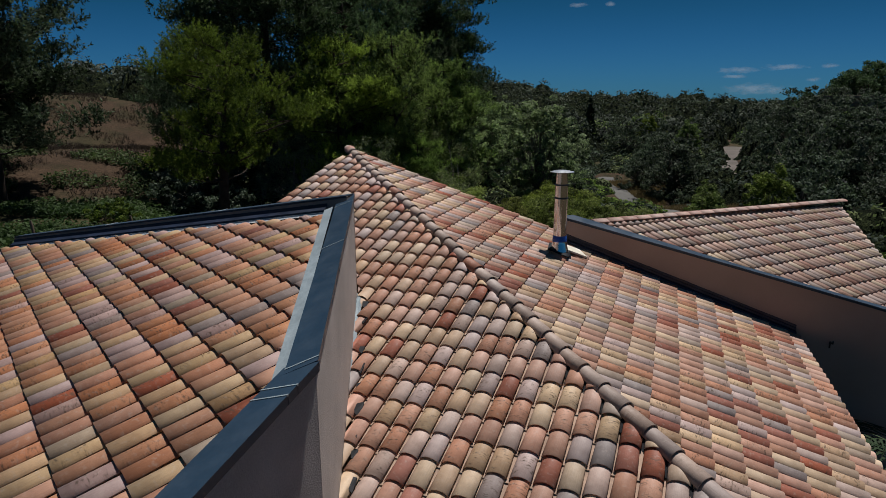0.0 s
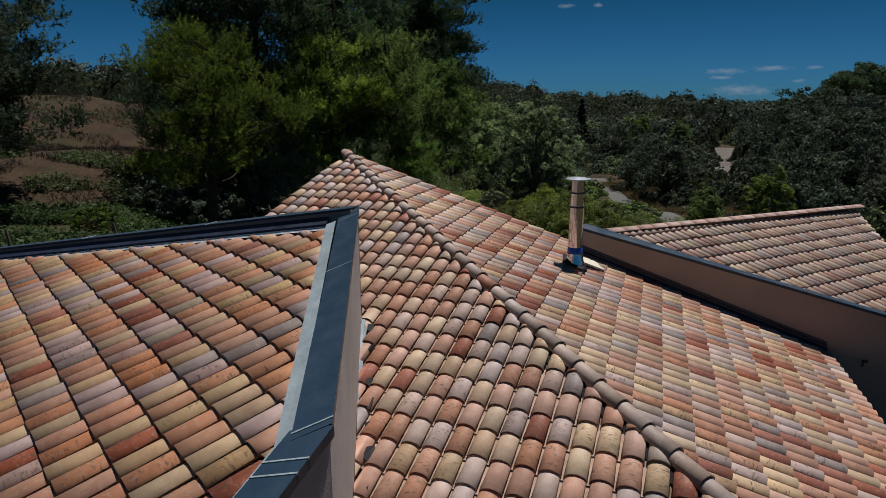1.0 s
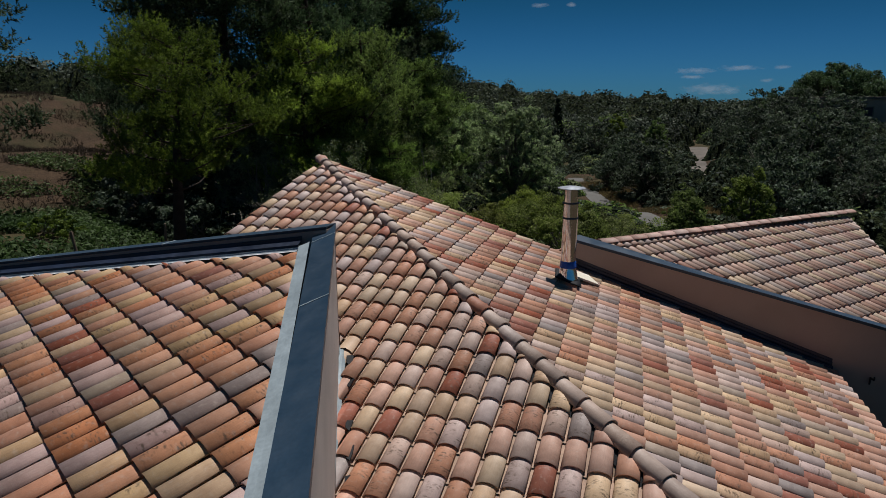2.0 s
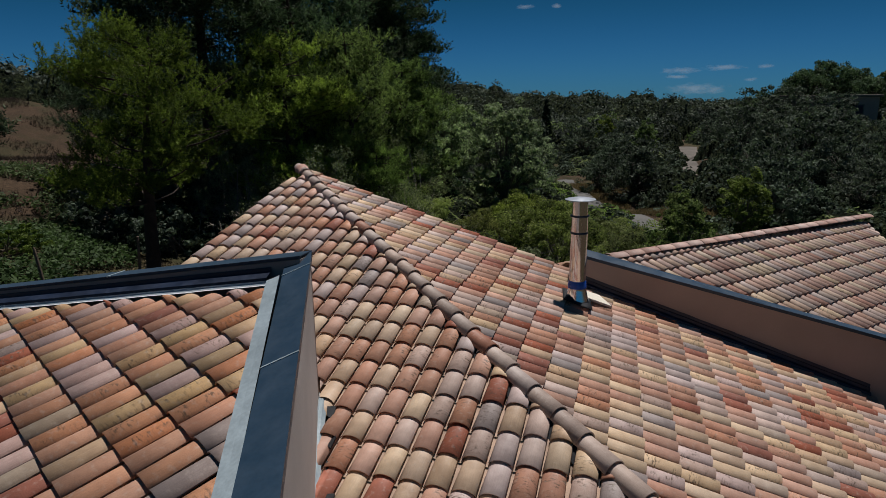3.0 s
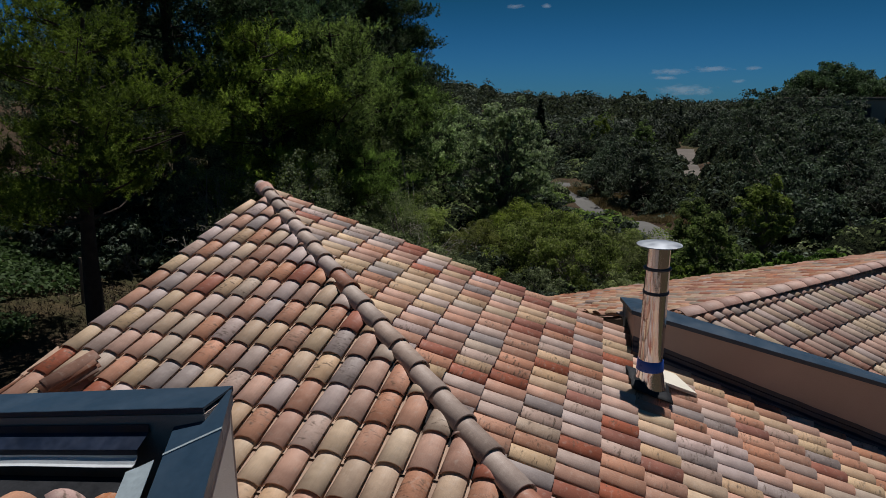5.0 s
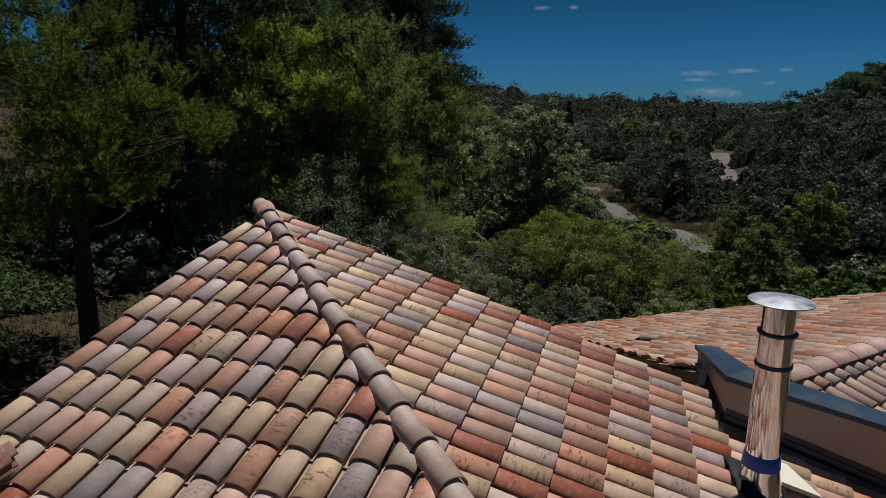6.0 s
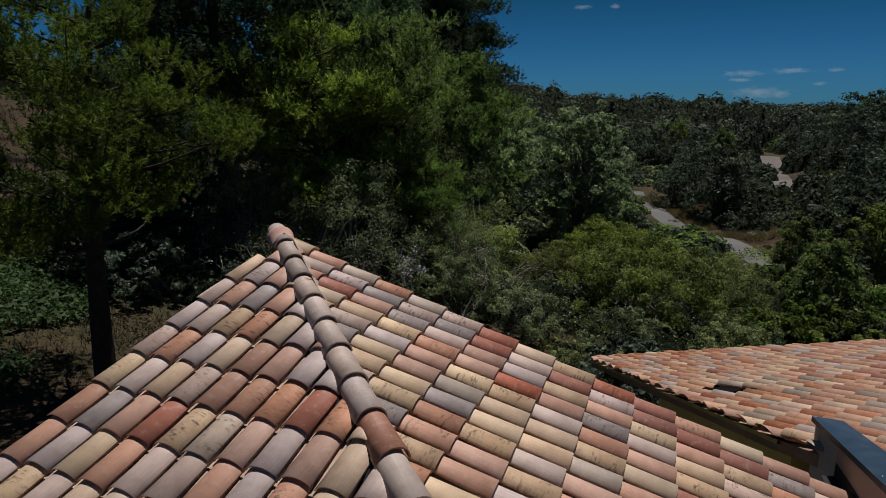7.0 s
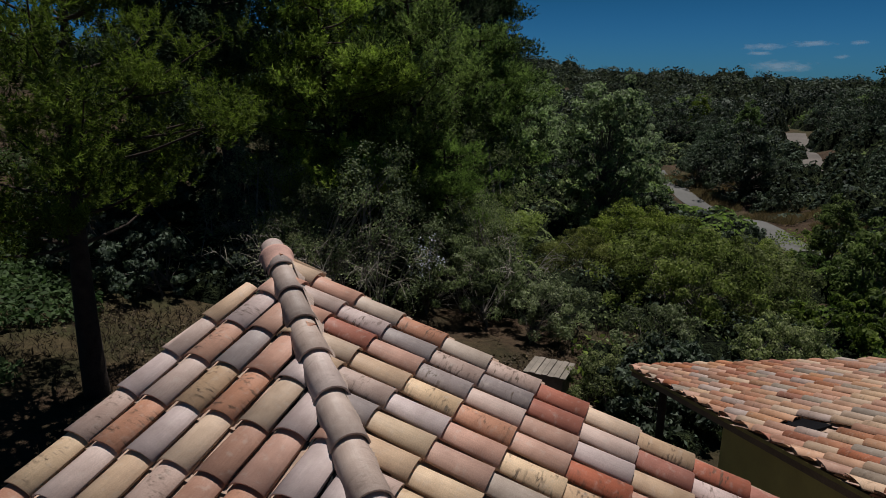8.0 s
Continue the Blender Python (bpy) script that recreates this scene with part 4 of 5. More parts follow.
def tile_stack(x, y):
    up = -LEFT.down
    r = random.Random(4)
    for k in range(5):
        me = barrel_mesh("loose_tile", barrel(0.10, 0.085, 0.46, 0.055, 0.045, 0.0, 0.0, 0.013), clay_rust)
        ob = new("loose_tile", me)
        d = Matrix.Rotation(radians(-24 + r.uniform(-6, 6)), 4, LEFT.n) @ up
        across = d.cross(LEFT.n)
        turn = Matrix((across, d, LEFT.n)).transposed().to_4x4()
        p = LEFT.at(x + r.uniform(-0.02, 0.02), y + r.uniform(-0.02, 0.02), -0.0 + 0.019 * k + 0.012)
        ob.matrix_basis = Matrix.Translation(p) @ turn @ Matrix.Rotation(r.uniform(-0.05, 0.05), 4, "Z") @ Matrix.Rotation(radians(3), 4, "X")
        tagged(ob, "loose clay tile in a low stack on the roof", "roof tile", "stack of loose tiles")


tile_stack(-3.40, 11.02)


# black patch stands in for the shade inside the missing tile's hole
bm = bmesh.new()
hole = [BACK.at(3.20 + a, 17.10 + b, -0.050) for a, b in ((-0.22, 0.22), (0.05, 0.36), (0.26, -0.20), (-0.02, -0.34))]
low = [v - BACK.n * 0.04 for v in hole]
hv, lv = [bm.verts.new(v) for v in hole], [bm.verts.new(v) for v in low]
bm.faces.new(hv)
bm.faces.new(lv[::-1])
for k in range(4):
    bm.faces.new((hv[k], lv[k], lv[(k + 1) % 4], hv[(k + 1) % 4]))
bmesh.ops.recalc_face_normals(bm, faces=bm.faces)
pit_black = plain_material("hole_shade_black", (0.006, 0.006, 0.007), 0.95, 0, 0.3, 4, 50, 0.002, 0.05)
tagged(part("membrane_patch", bm, pit_black), "black patch painted as the shaded hole of a missing tile", "membrane", kind="structure")


def wall_hook(x, y, z):
    """A short bent iron hook with a plate, left in the wall."""
    root = empty("wall_hook", (x, y, z), "small dark iron hook fixed in the brown wall", "hook")
    box_part("plate", (0, 0.0, 0.0), (0.03, 0.012, 0.13), felt_and_gap_black, root, edge=0.003)
    box_part("arm", (0.0, -0.045, 0.05), (0.022, 0.09, 0.022), felt_and_gap_black, root, edge=0.003)
    box_part("tip", (0.0, -0.085, 0.078), (0.02, 0.02, 0.05), felt_and_gap_black, root, edge=0.003)


wall_hook(7.045, 10.945, 2.58)


# ---- plants ----
def track_gap(x, y):
    """Distance in plan to the gravel track."""
    best = 999.0
    for (ax, ay), (bx, by) in zip(TRACK, TRACK[1:]):
        k = max(0.0, min(1.0, ((x - ax) * (bx - ax) + (y - ay) * (by - ay)) / ((bx - ax) ** 2 + (by - ay) ** 2)))
        best = min(best, math.hypot(x - ax - k * (bx - ax), y - ay - k * (by - ay)))
    return best


def quick_mesh(name, verts, faces, material):
    """A mesh from number arrays: verts (n, 3), faces (m, 3 or 4)."""
    verts, faces = np.asarray(verts, np.float32), np.asarray(faces, np.int32)
    me = bpy.data.meshes.new(name)
    me.vertices.add(len(verts))
    me.vertices.foreach_set("co", verts.ravel())
    k = faces.shape[1]
    me.loops.add(faces.size)
    me.loops.foreach_set("vertex_index", faces.ravel())
    me.polygons.add(len(faces))
    me.polygons.foreach_set("loop_start", np.arange(0, faces.size, k, dtype=np.int32))
    me.materials.append(material)
    me.update(calc_edges=True)
    return me


def unit(v):
    return v / np.maximum(np.linalg.norm(v, axis=-1, keepdims=True), 1e-9)


def leaves(points, out, size, r, spread=0.60, ratio=0.55):
    """One small pointed leaf (a bent quad) at each point, facing more or less outwards."""
    n = len(points)
    nrm = unit(out + spread * r.normal(size=(n, 3)))
    a = unit(np.cross(nrm, r.normal(size=(n, 3))))
    b = np.cross(nrm, a)
    s = (size * r.uniform(0.6, 1.35, n))[:, None]
    v = np.stack([points - a * s, points - b * s * ratio + nrm * s * 0.15, points + a * s, points + b * s * ratio + nrm * s * 0.15], 1).reshape(-1, 3)
    return v, np.arange(4 * n).reshape(-1, 4)


def needles(points, way, length, r, per=6, width=0.12):
    """A tuft of narrow needles fanned about a way at each point."""
    n = len(points)
    p = np.repeat(points, per, 0)
    w = unit(np.repeat(way, per, 0) + 0.62 * r.normal(size=(n * per, 3)))
    s = unit(np.cross(w, r.normal(size=(n * per, 3))))
    ln = (length * r.uniform(0.6, 1.3, n * per))[:, None]
    v = np.stack([p - s * ln * width, p + s * ln * width, p + w * ln], 1).reshape(-1, 3)
    return v, np.arange(3 * n * per).reshape(-1, 3)


def shoots(points, way, length, needle, r, per=16, width=0.06):
    """A brush-like pine shoot at each point: needles set all round a short twig, swept towards its tip."""
    n = len(points)
    w = unit(way + 0.30 * r.normal(size=(n, 3)))
    ln = length * r.uniform(0.6, 1.35, n)
    p, w, ln = np.repeat(points, per, 0), np.repeat(w, per, 0), np.repeat(ln, per)[:, None]
    u = r.uniform(0.0, 1.0, (n * per, 1))
    out = unit(np.cross(w, r.normal(size=(n * per, 3))))
    d = unit(w * (0.25 + 0.7 * u) + out * r.uniform(0.6, 1.2, (n * per, 1)))
    s = unit(np.cross(d, r.normal(size=(n * per, 3))))
    size = needle * r.uniform(0.7, 1.25, (n * per, 1))
    q = p + w * ln * u
    v = np.stack([q - s * size * width, q + s * size * width, q + d * size], 1).reshape(-1, 3)
    return v, np.arange(3 * n * per).reshape(-1, 3)


def tube(path, radii, n=7):
    """A tapered limb along a path of points."""
    vs, fs = [], []
    path = [Vector(p) for p in path]
    for k, (p, rad) in enumerate(zip(path, radii)):
        d = (path[min(k + 1, len(path) - 1)] - path[max(k - 1, 0)]).normalized()
        a = d.orthogonal().normalized()
        b = d.cross(a)
        vs += [p + (a * math.cos(2 * math.pi * j / n) + b * math.sin(2 * math.pi * j / n)) * rad for j in range(n)]
    for k in range(len(path) - 1):
        for j in range(n):
            fs.append((k * n + j, k * n + (j + 1) % n, (k + 1) * n + (j + 1) % n, (k + 1) * n + j))
    return vs, fs


def merge(pieces):
    vs, fs = [], []
    for v, f in pieces:
        o = len(vs)
        vs += list(v)
        fs += [tuple(i + o for i in q) for q in f]
    return vs, fs


def grow_pine(seed, height, spread, clear, tufts, needle_len, material, trunk_r, lean=0.3, whorls=13, per=14, width=0.06):
    """Trunk and limbs, and the needle tufts that the limbs carry. Returns two meshes."""
    r = np.random.RandomState(seed)
    bend = r.normal(size=(3, 2)) * lean
    top = height * 0.97

    def axis(t):
        return np.array([bend[0, 0] * math.sin(t * 2.2) + bend[1, 0] * t * t, bend[0, 1] * math.sin(t * 2.6) + bend[1, 1] * t * t, t * top])

    wood = [tube([axis(k / 10) for k in range(11)], [trunk_r * (1 - 0.88 * k / 10) + 0.01 for k in range(11)], 9)]
    pts, ways = [], []
    limbs = []
    for w in range(whorls):
        t = clear + (1 - clear) * (w + r.uniform(-0.3, 0.3)) / whorls
        for _ in range(r.randint(3, 6)):
            ang = r.uniform(0, 2 * math.pi)
            f = (t - clear) / (1 - clear)
            reach = spread * (0.35 + 0.65 * math.sin(math.pi * min(1, 0.22 + 0.78 * f)) ** 0.8) * r.uniform(0.55, 1.1)
            start = axis(min(1, max(0.02, t)))
            rise = reach * r.uniform(0.05, 0.55)
            way = np.array([math.cos(ang), math.sin(ang), 0])
            curve = [start + way * reach * s + np.array([0, 0, rise * s * s]) + r.normal(size=3) * 0.05 * s for s in (0, 0.25, 0.5, 0.75, 1.0)]
            wood.append(tube(curve, [trunk_r * 0.3 * (1 - t) + 0.02, 0.03, 0.022, 0.015, 0.008], 5))
            limbs.append((curve, reach))
    total = sum(l for _, l in limbs)
    size = height / 9
    for curve, reach in limbs:
        k = max(20, int(tufts * reach / total))
        c = np.array(curve)
        # foliage sits in rounded clumps on the outer limb, with gaps between
        clumps = max(3, int(reach * 2.6 / size ** 0.5))
        s = np.sort(r.beta(2.4, 1.1, clumps)) * 0.97 + 0.06
        seg = np.clip((s * 4).astype(int), 0, 3)
        mid = c[seg] + (c[seg + 1] - c[seg]) * (s * 4 - seg)[:, None]
        mid += r.normal(size=(clumps, 3)) * np.array([0.22, 0.22, 0.10]) * reach * (0.25 + 0.5 * (1 - s[:, None]))
        big = r.uniform(0.7, 1.5, clumps) * 0.25 * size ** 0.75
        pick = r.randint(0, clumps, k)
        ball = unit(r.normal(size=(k, 3)) + np.array([0, 0, 0.2])) * r.uniform(0.25, 1.0, (k, 1)) ** 0.4 * np.array([1.25, 1.25, 0.75])
        p = mid[pick] + ball * big[pick][:, None]
        pts.append(p)
        ways.append(unit(0.8 * ball + np.array([0, 0, 1.0])))
    v, f = shoots(np.concatenate(pts), np.concatenate(ways), needle_len * 3.6, needle_len, r, per, width)
    wv, wf = merge(wood)
    wm = bpy.data.meshes.new("pine_trunk")
    wm.from_pydata([tuple(q) for q in wv], [], wf)
    return wm, quick_mesh("pine_needles", v, f, material)


def grow_broadleaf(seed, height, width, clear, clumps, per, leaf, material, trunk_r, egg=0.9, stems=1, rough=0.35, tuft=1.0):
    """Stems and limbs to every leaf clump; clumps fill an uneven crown with gaps. Returns two meshes."""
    r = np.random.RandomState(seed)
    wood, pts, outs = [], [], []
    mid = height * (clear + (1 - clear) * 0.5)
    half = height * (1 - clear) * 0.5
    base_h = height * max(clear, 0.08)
    roots = [np.array([r.normal() * 0.12 * stems, r.normal() * 0.12 * stems, 0]) for _ in range(stems)]
    for root in roots:
        wood.append(tube([root + np.array([0, 0, -0.3]), root * 1.3 + np.array([r.normal() * 0.1, r.normal() * 0.1, base_h]), np.array([r.normal() * 0.2, r.normal() * 0.2, mid + half * 0.5])], [trunk_r, trunk_r * 0.75, trunk_r * 0.25], 7))
    for k in range(clumps):
        d = unit(r.normal(size=3) + np.array([0, 0, 0.15]))
        lump = 1 + rough * noise.noise((d[0] * 2.1 + seed, d[1] * 2.1, d[2] * 2.1))
        rad = r.uniform(0.25, 1.0) ** 0.45 * lump
        taper = 1 - (1 - egg) * max(0, d[2] * rad)
        c = np.array([d[0] * rad * width / 2 * taper, d[1] * rad * width / 2 * taper, mid + d[2] * rad * half])
        c[2] = max(c[2], 0.15)
        s = r.uniform(0.55, 1.2) * 0.25 * (width * width * height) ** (1 / 3) * 0.36 * tuft
        q = r.normal(size=(per, 3))
        q = unit(q) * (r.uniform(0.15, 1, (per, 1)) ** 0.5) * s * np.array([1, 1, 0.75])
        pts.append(c + q)
        outs.append(unit(unit(q) + 0.4 * unit(c - np.array([0, 0, mid - half * 0.4]))))
        root = roots[k % stems]
        fork = np.array([root[0] * 1.2, root[1] * 1.2, base_h + (c[2] - base_h) * 0.25])
        if k % 2 == 0:
            wood.append(tube([fork, (fork + c) / 2 + r.normal(size=3) * 0.08 * width / 3, c], [trunk_r * 0.32, trunk_r * 0.16, trunk_r * 0.05], 4))
    v, f = leaves(np.concatenate(pts), np.concatenate(outs), leaf, r)
    wv, wf = merge(wood)
    wm = bpy.data.meshes.new("stems")
    wm.from_pydata([tuple(q) for q in wv], [], wf)
    return wm, quick_mesh("leaf_crown", v, f, material)


def plant(name, meshes, wood_material, label, category, group, crown="crown", stem="trunk"):
    wm, lm = meshes
    wm.materials.clear()
    wm.materials.append(wood_material)
    wm.polygons.foreach_set("use_smooth", [True] * len(wm.polygons))
    root = empty(name, (0, 0, 0), label, category, group)
    a, b = new(stem, wm), new(crown, lm)
    a.parent = b.parent = root
    return root


def set_plants(model, spots):
    """Stands copies of a plant at (x, y, scale, turn); the model itself takes the first spot."""
    for k, (x, y, s, turn, *rest) in enumerate(spots):
        tall = rest[0] if rest else 1.0
        m = Matrix.Translation((x, y, ground_z(x, y) - 0.12)) @ Matrix.Rotation(radians(turn), 4, "Z") @ Matrix.Diagonal((s, s, s * tall, 1))
        if k == 0:
            model.matrix_basis = m
        else:
            copy_thing_at(model, m)


def copy_thing_at(model, m):
    keep = model.matrix_basis.copy()
    model.matrix_basis = Matrix.Identity(4)
    ob = copy_thing(model, m)
    model.matrix_basis = keep
    return ob


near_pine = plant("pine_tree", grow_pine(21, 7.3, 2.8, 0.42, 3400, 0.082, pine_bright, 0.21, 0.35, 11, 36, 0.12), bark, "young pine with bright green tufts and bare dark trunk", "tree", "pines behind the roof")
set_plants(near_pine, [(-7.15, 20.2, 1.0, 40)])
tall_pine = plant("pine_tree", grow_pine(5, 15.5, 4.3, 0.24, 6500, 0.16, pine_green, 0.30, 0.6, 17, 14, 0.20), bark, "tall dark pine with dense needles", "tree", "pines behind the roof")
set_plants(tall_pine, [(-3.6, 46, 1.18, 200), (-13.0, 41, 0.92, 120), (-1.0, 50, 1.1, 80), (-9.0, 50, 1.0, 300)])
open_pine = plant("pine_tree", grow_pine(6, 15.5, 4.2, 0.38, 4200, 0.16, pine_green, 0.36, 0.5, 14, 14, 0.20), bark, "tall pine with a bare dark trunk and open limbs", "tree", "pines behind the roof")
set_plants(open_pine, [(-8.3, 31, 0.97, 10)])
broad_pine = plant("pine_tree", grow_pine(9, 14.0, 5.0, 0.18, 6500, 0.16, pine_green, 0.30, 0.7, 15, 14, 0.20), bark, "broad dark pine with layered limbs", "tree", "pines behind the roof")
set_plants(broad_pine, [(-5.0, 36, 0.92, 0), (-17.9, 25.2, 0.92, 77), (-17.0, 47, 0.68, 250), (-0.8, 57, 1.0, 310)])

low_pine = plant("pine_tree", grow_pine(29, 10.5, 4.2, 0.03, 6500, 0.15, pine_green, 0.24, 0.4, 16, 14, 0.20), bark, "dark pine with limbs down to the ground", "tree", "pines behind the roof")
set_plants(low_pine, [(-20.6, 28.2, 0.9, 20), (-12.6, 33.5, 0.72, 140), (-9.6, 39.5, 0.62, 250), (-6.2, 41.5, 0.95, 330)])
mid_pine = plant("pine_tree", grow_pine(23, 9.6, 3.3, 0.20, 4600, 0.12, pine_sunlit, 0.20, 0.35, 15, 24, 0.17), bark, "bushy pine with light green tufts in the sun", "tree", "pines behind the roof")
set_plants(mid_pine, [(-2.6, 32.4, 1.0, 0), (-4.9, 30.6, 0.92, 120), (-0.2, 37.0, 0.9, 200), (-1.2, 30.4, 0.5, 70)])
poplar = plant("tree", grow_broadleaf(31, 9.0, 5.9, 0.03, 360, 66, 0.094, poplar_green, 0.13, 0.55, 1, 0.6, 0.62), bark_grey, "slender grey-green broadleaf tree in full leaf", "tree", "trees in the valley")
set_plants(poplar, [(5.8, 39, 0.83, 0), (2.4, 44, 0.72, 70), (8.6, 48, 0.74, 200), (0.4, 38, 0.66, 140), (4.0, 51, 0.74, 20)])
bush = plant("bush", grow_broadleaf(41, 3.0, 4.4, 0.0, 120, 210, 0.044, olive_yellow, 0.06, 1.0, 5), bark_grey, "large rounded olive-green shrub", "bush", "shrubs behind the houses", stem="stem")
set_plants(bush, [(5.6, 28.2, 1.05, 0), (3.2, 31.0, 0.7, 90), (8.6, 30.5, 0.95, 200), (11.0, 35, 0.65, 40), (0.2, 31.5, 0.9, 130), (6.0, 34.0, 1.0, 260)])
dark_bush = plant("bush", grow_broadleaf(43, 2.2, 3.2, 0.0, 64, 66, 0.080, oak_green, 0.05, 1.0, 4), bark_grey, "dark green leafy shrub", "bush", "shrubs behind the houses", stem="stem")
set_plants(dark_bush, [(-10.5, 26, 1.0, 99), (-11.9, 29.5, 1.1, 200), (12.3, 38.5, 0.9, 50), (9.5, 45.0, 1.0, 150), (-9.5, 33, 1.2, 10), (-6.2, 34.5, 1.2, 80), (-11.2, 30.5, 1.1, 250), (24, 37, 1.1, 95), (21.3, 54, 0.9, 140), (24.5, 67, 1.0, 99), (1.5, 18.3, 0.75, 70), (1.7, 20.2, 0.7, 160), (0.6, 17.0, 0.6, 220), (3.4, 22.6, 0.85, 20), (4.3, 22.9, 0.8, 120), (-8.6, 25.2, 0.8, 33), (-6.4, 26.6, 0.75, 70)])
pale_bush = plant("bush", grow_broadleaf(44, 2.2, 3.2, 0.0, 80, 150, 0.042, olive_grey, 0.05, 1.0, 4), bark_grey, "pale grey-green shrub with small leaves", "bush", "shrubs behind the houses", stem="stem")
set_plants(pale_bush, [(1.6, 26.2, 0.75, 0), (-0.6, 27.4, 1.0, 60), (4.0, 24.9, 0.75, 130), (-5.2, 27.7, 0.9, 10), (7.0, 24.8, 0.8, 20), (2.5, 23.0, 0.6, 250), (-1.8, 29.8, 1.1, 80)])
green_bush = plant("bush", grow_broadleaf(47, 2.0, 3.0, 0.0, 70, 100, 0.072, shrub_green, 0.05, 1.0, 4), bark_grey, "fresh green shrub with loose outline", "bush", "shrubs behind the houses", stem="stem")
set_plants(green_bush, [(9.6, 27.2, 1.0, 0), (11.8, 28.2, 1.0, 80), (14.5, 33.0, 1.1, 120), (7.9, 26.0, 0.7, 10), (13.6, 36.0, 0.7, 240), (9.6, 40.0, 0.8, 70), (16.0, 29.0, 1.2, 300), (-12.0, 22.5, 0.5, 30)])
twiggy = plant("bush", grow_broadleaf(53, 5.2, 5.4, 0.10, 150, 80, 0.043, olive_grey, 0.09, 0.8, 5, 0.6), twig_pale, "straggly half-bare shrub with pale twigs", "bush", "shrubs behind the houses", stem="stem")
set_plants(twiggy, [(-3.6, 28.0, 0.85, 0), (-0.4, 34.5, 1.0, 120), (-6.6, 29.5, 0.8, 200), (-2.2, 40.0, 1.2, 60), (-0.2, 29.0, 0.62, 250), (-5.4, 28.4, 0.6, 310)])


def grow_brush(seed, height, reach, stems, twigs):
    """A thicket of bare stems, each arching over and forking into thin twigs, with a few dry leaves left on them."""
    r = np.random.RandomState(seed)
    wood, pts = [], []
    for _ in range(stems):
        ang = r.uniform(0, 2 * math.pi)
        way = np.array([math.cos(ang), math.sin(ang), 0])
        foot = r.normal(size=3) * np.array([0.35, 0.35, 0]) * reach
        far, tall = reach * r.uniform(0.4, 1.0), height * r.uniform(0.45, 1.0)
        arch = [foot + way * far * q + np.array([0, 0, tall * math.sin(1.9 * q)]) + r.normal(size=3) * 0.06 * q for q in (0, 0.25, 0.5, 0.75, 1.0)]
        wood.append(tube(arch, [0.024, 0.019, 0.014, 0.010, 0.004], 5))
        for _ in range(twigs):
            q = r.uniform(0.25, 0.95)
            k = min(3, int(q * 4))
            p = arch[k] + (arch[k + 1] - arch[k]) * (q * 4 - k)
            d = unit(way * 0.7 + r.normal(size=3) * 0.55 + np.array([0, 0, 0.15]))
            ln = r.uniform(0.25, 0.75)
            tip = p + d * ln + np.array([0, 0, -0.12 * ln])
            wood.append(tube([p, p + d * ln * 0.5 + r.normal(size=3) * 0.03, tip], [0.010, 0.007, 0.003], 3))
            pts += [tip + r.normal(size=3) * 0.07 for _ in range(5)]
    p = np.array(pts)
    v, f = leaves(p, np.tile([0, 0, 1.0], (len(p), 1)), 0.036, r, 0.9)
    wv, wf = merge(wood)
    wm = bpy.data.meshes.new("brush_stems")
    wm.from_pydata([tuple(q) for q in wv], [], wf)
    return wm, quick_mesh("brush_leaves", v, f, olive_grey)


brush = plant("bush", grow_brush(71, 2.6, 2.2, 34, 9), twig_pale, "thicket of bare pale twigs with few leaves", "bush", "shrubs behind the houses", stem="stem")
set_plants(brush, [(-3.9, 27.0, 1.0, 0), (-1.6, 29.6, 0.8, 100), (-4.9, 26.2, 0.85, 220), (0.5, 28.4, 0.9, 300), (-7.4, 27.4, 0.8, 160)])
small_tree = plant("tree", grow_broadleaf(59, 4.6, 3.0, 0.10, 90, 90, 0.075, shrub_green, 0.08, 0.6), bark_grey, "small upright green tree", "tree", "trees in the valley")
set_plants(small_tree, [(12.6, 30.2, 0.85, 0), (18.5, 36.0, 1.0, 100), (15.8, 38.0, 0.8, 10), (34.0, 55.5, 0.95, 60), (32.5, 86.0, 1.15, 200), (29.0, 92.0, 1.2, 20)])
oak = plant("oak_tree", grow_broadleaf(61, 6.0, 6.4, -0.25, 90, 66, 0.130, oak_green, 0.18, 0.95, 1, 0.9, 1.1), bark_grey, "dark evergreen oak with a rounded uneven crown", "tree", "oaks on the slope")
spots = []
rs = random.Random(17)
for x, y in ((25, 44), (29, 41), (32, 47), (29, 50), (31, 56), (35, 53), (38, 49), (20.8, 60), (21, 66), (33, 62), (36, 60), (22, 39), (27, 35), (33, 40), (40, 44), (46, 50), (10.5, 62), (7.5, 58), (11.0, 72), (6.5, 70), (23, 75), (27, 80), (44, 72), (24, 86), (30, 90), (42, 84), (46, 92), (40, 61), (52, 64), (37.5, 65), (36, 56), (26, 49), (22.8, 61), (23, 69)):
    if track_gap(x, y) < 3.8:
        continue
    spots.append((x + rs.uniform(-1, 1), y + rs.uniform(-1, 1), rs.uniform(0.62, 0.92) * (0.6 if x > 41 and y < 66 else 1.0), rs.uniform(0, 360), rs.uniform(0.85, 1.1)))
for x, y, s in ((40.0, 66.5, 0.85), (38.4, 67.8, 0.95), (36.8, 71.5, 0.8), (47.5, 58.0, 0.5), (43.0, 56.0, 0.5)):
    spots.append((x, y, s, rs.uniform(0, 360), 1.0))
set_plants(oak, spots)
umbrella = plant("pine_tree", grow_broadleaf(77, 8.2, 9.6, 0.36, 170, 130, 0.13, pine_green, 0.22, 0.85, 1, 0.4), bark, "broad dark pine with a rounded crown on the hill", "tree", "trees on the hill")
set_plants(umbrella, [(47.5, 73.0, 0.86, 0), (53.5, 74.0, 0.80, 100), (41.0, 72.5, 0.62, 50), (50.0, 78.0, 0.9, 220)])
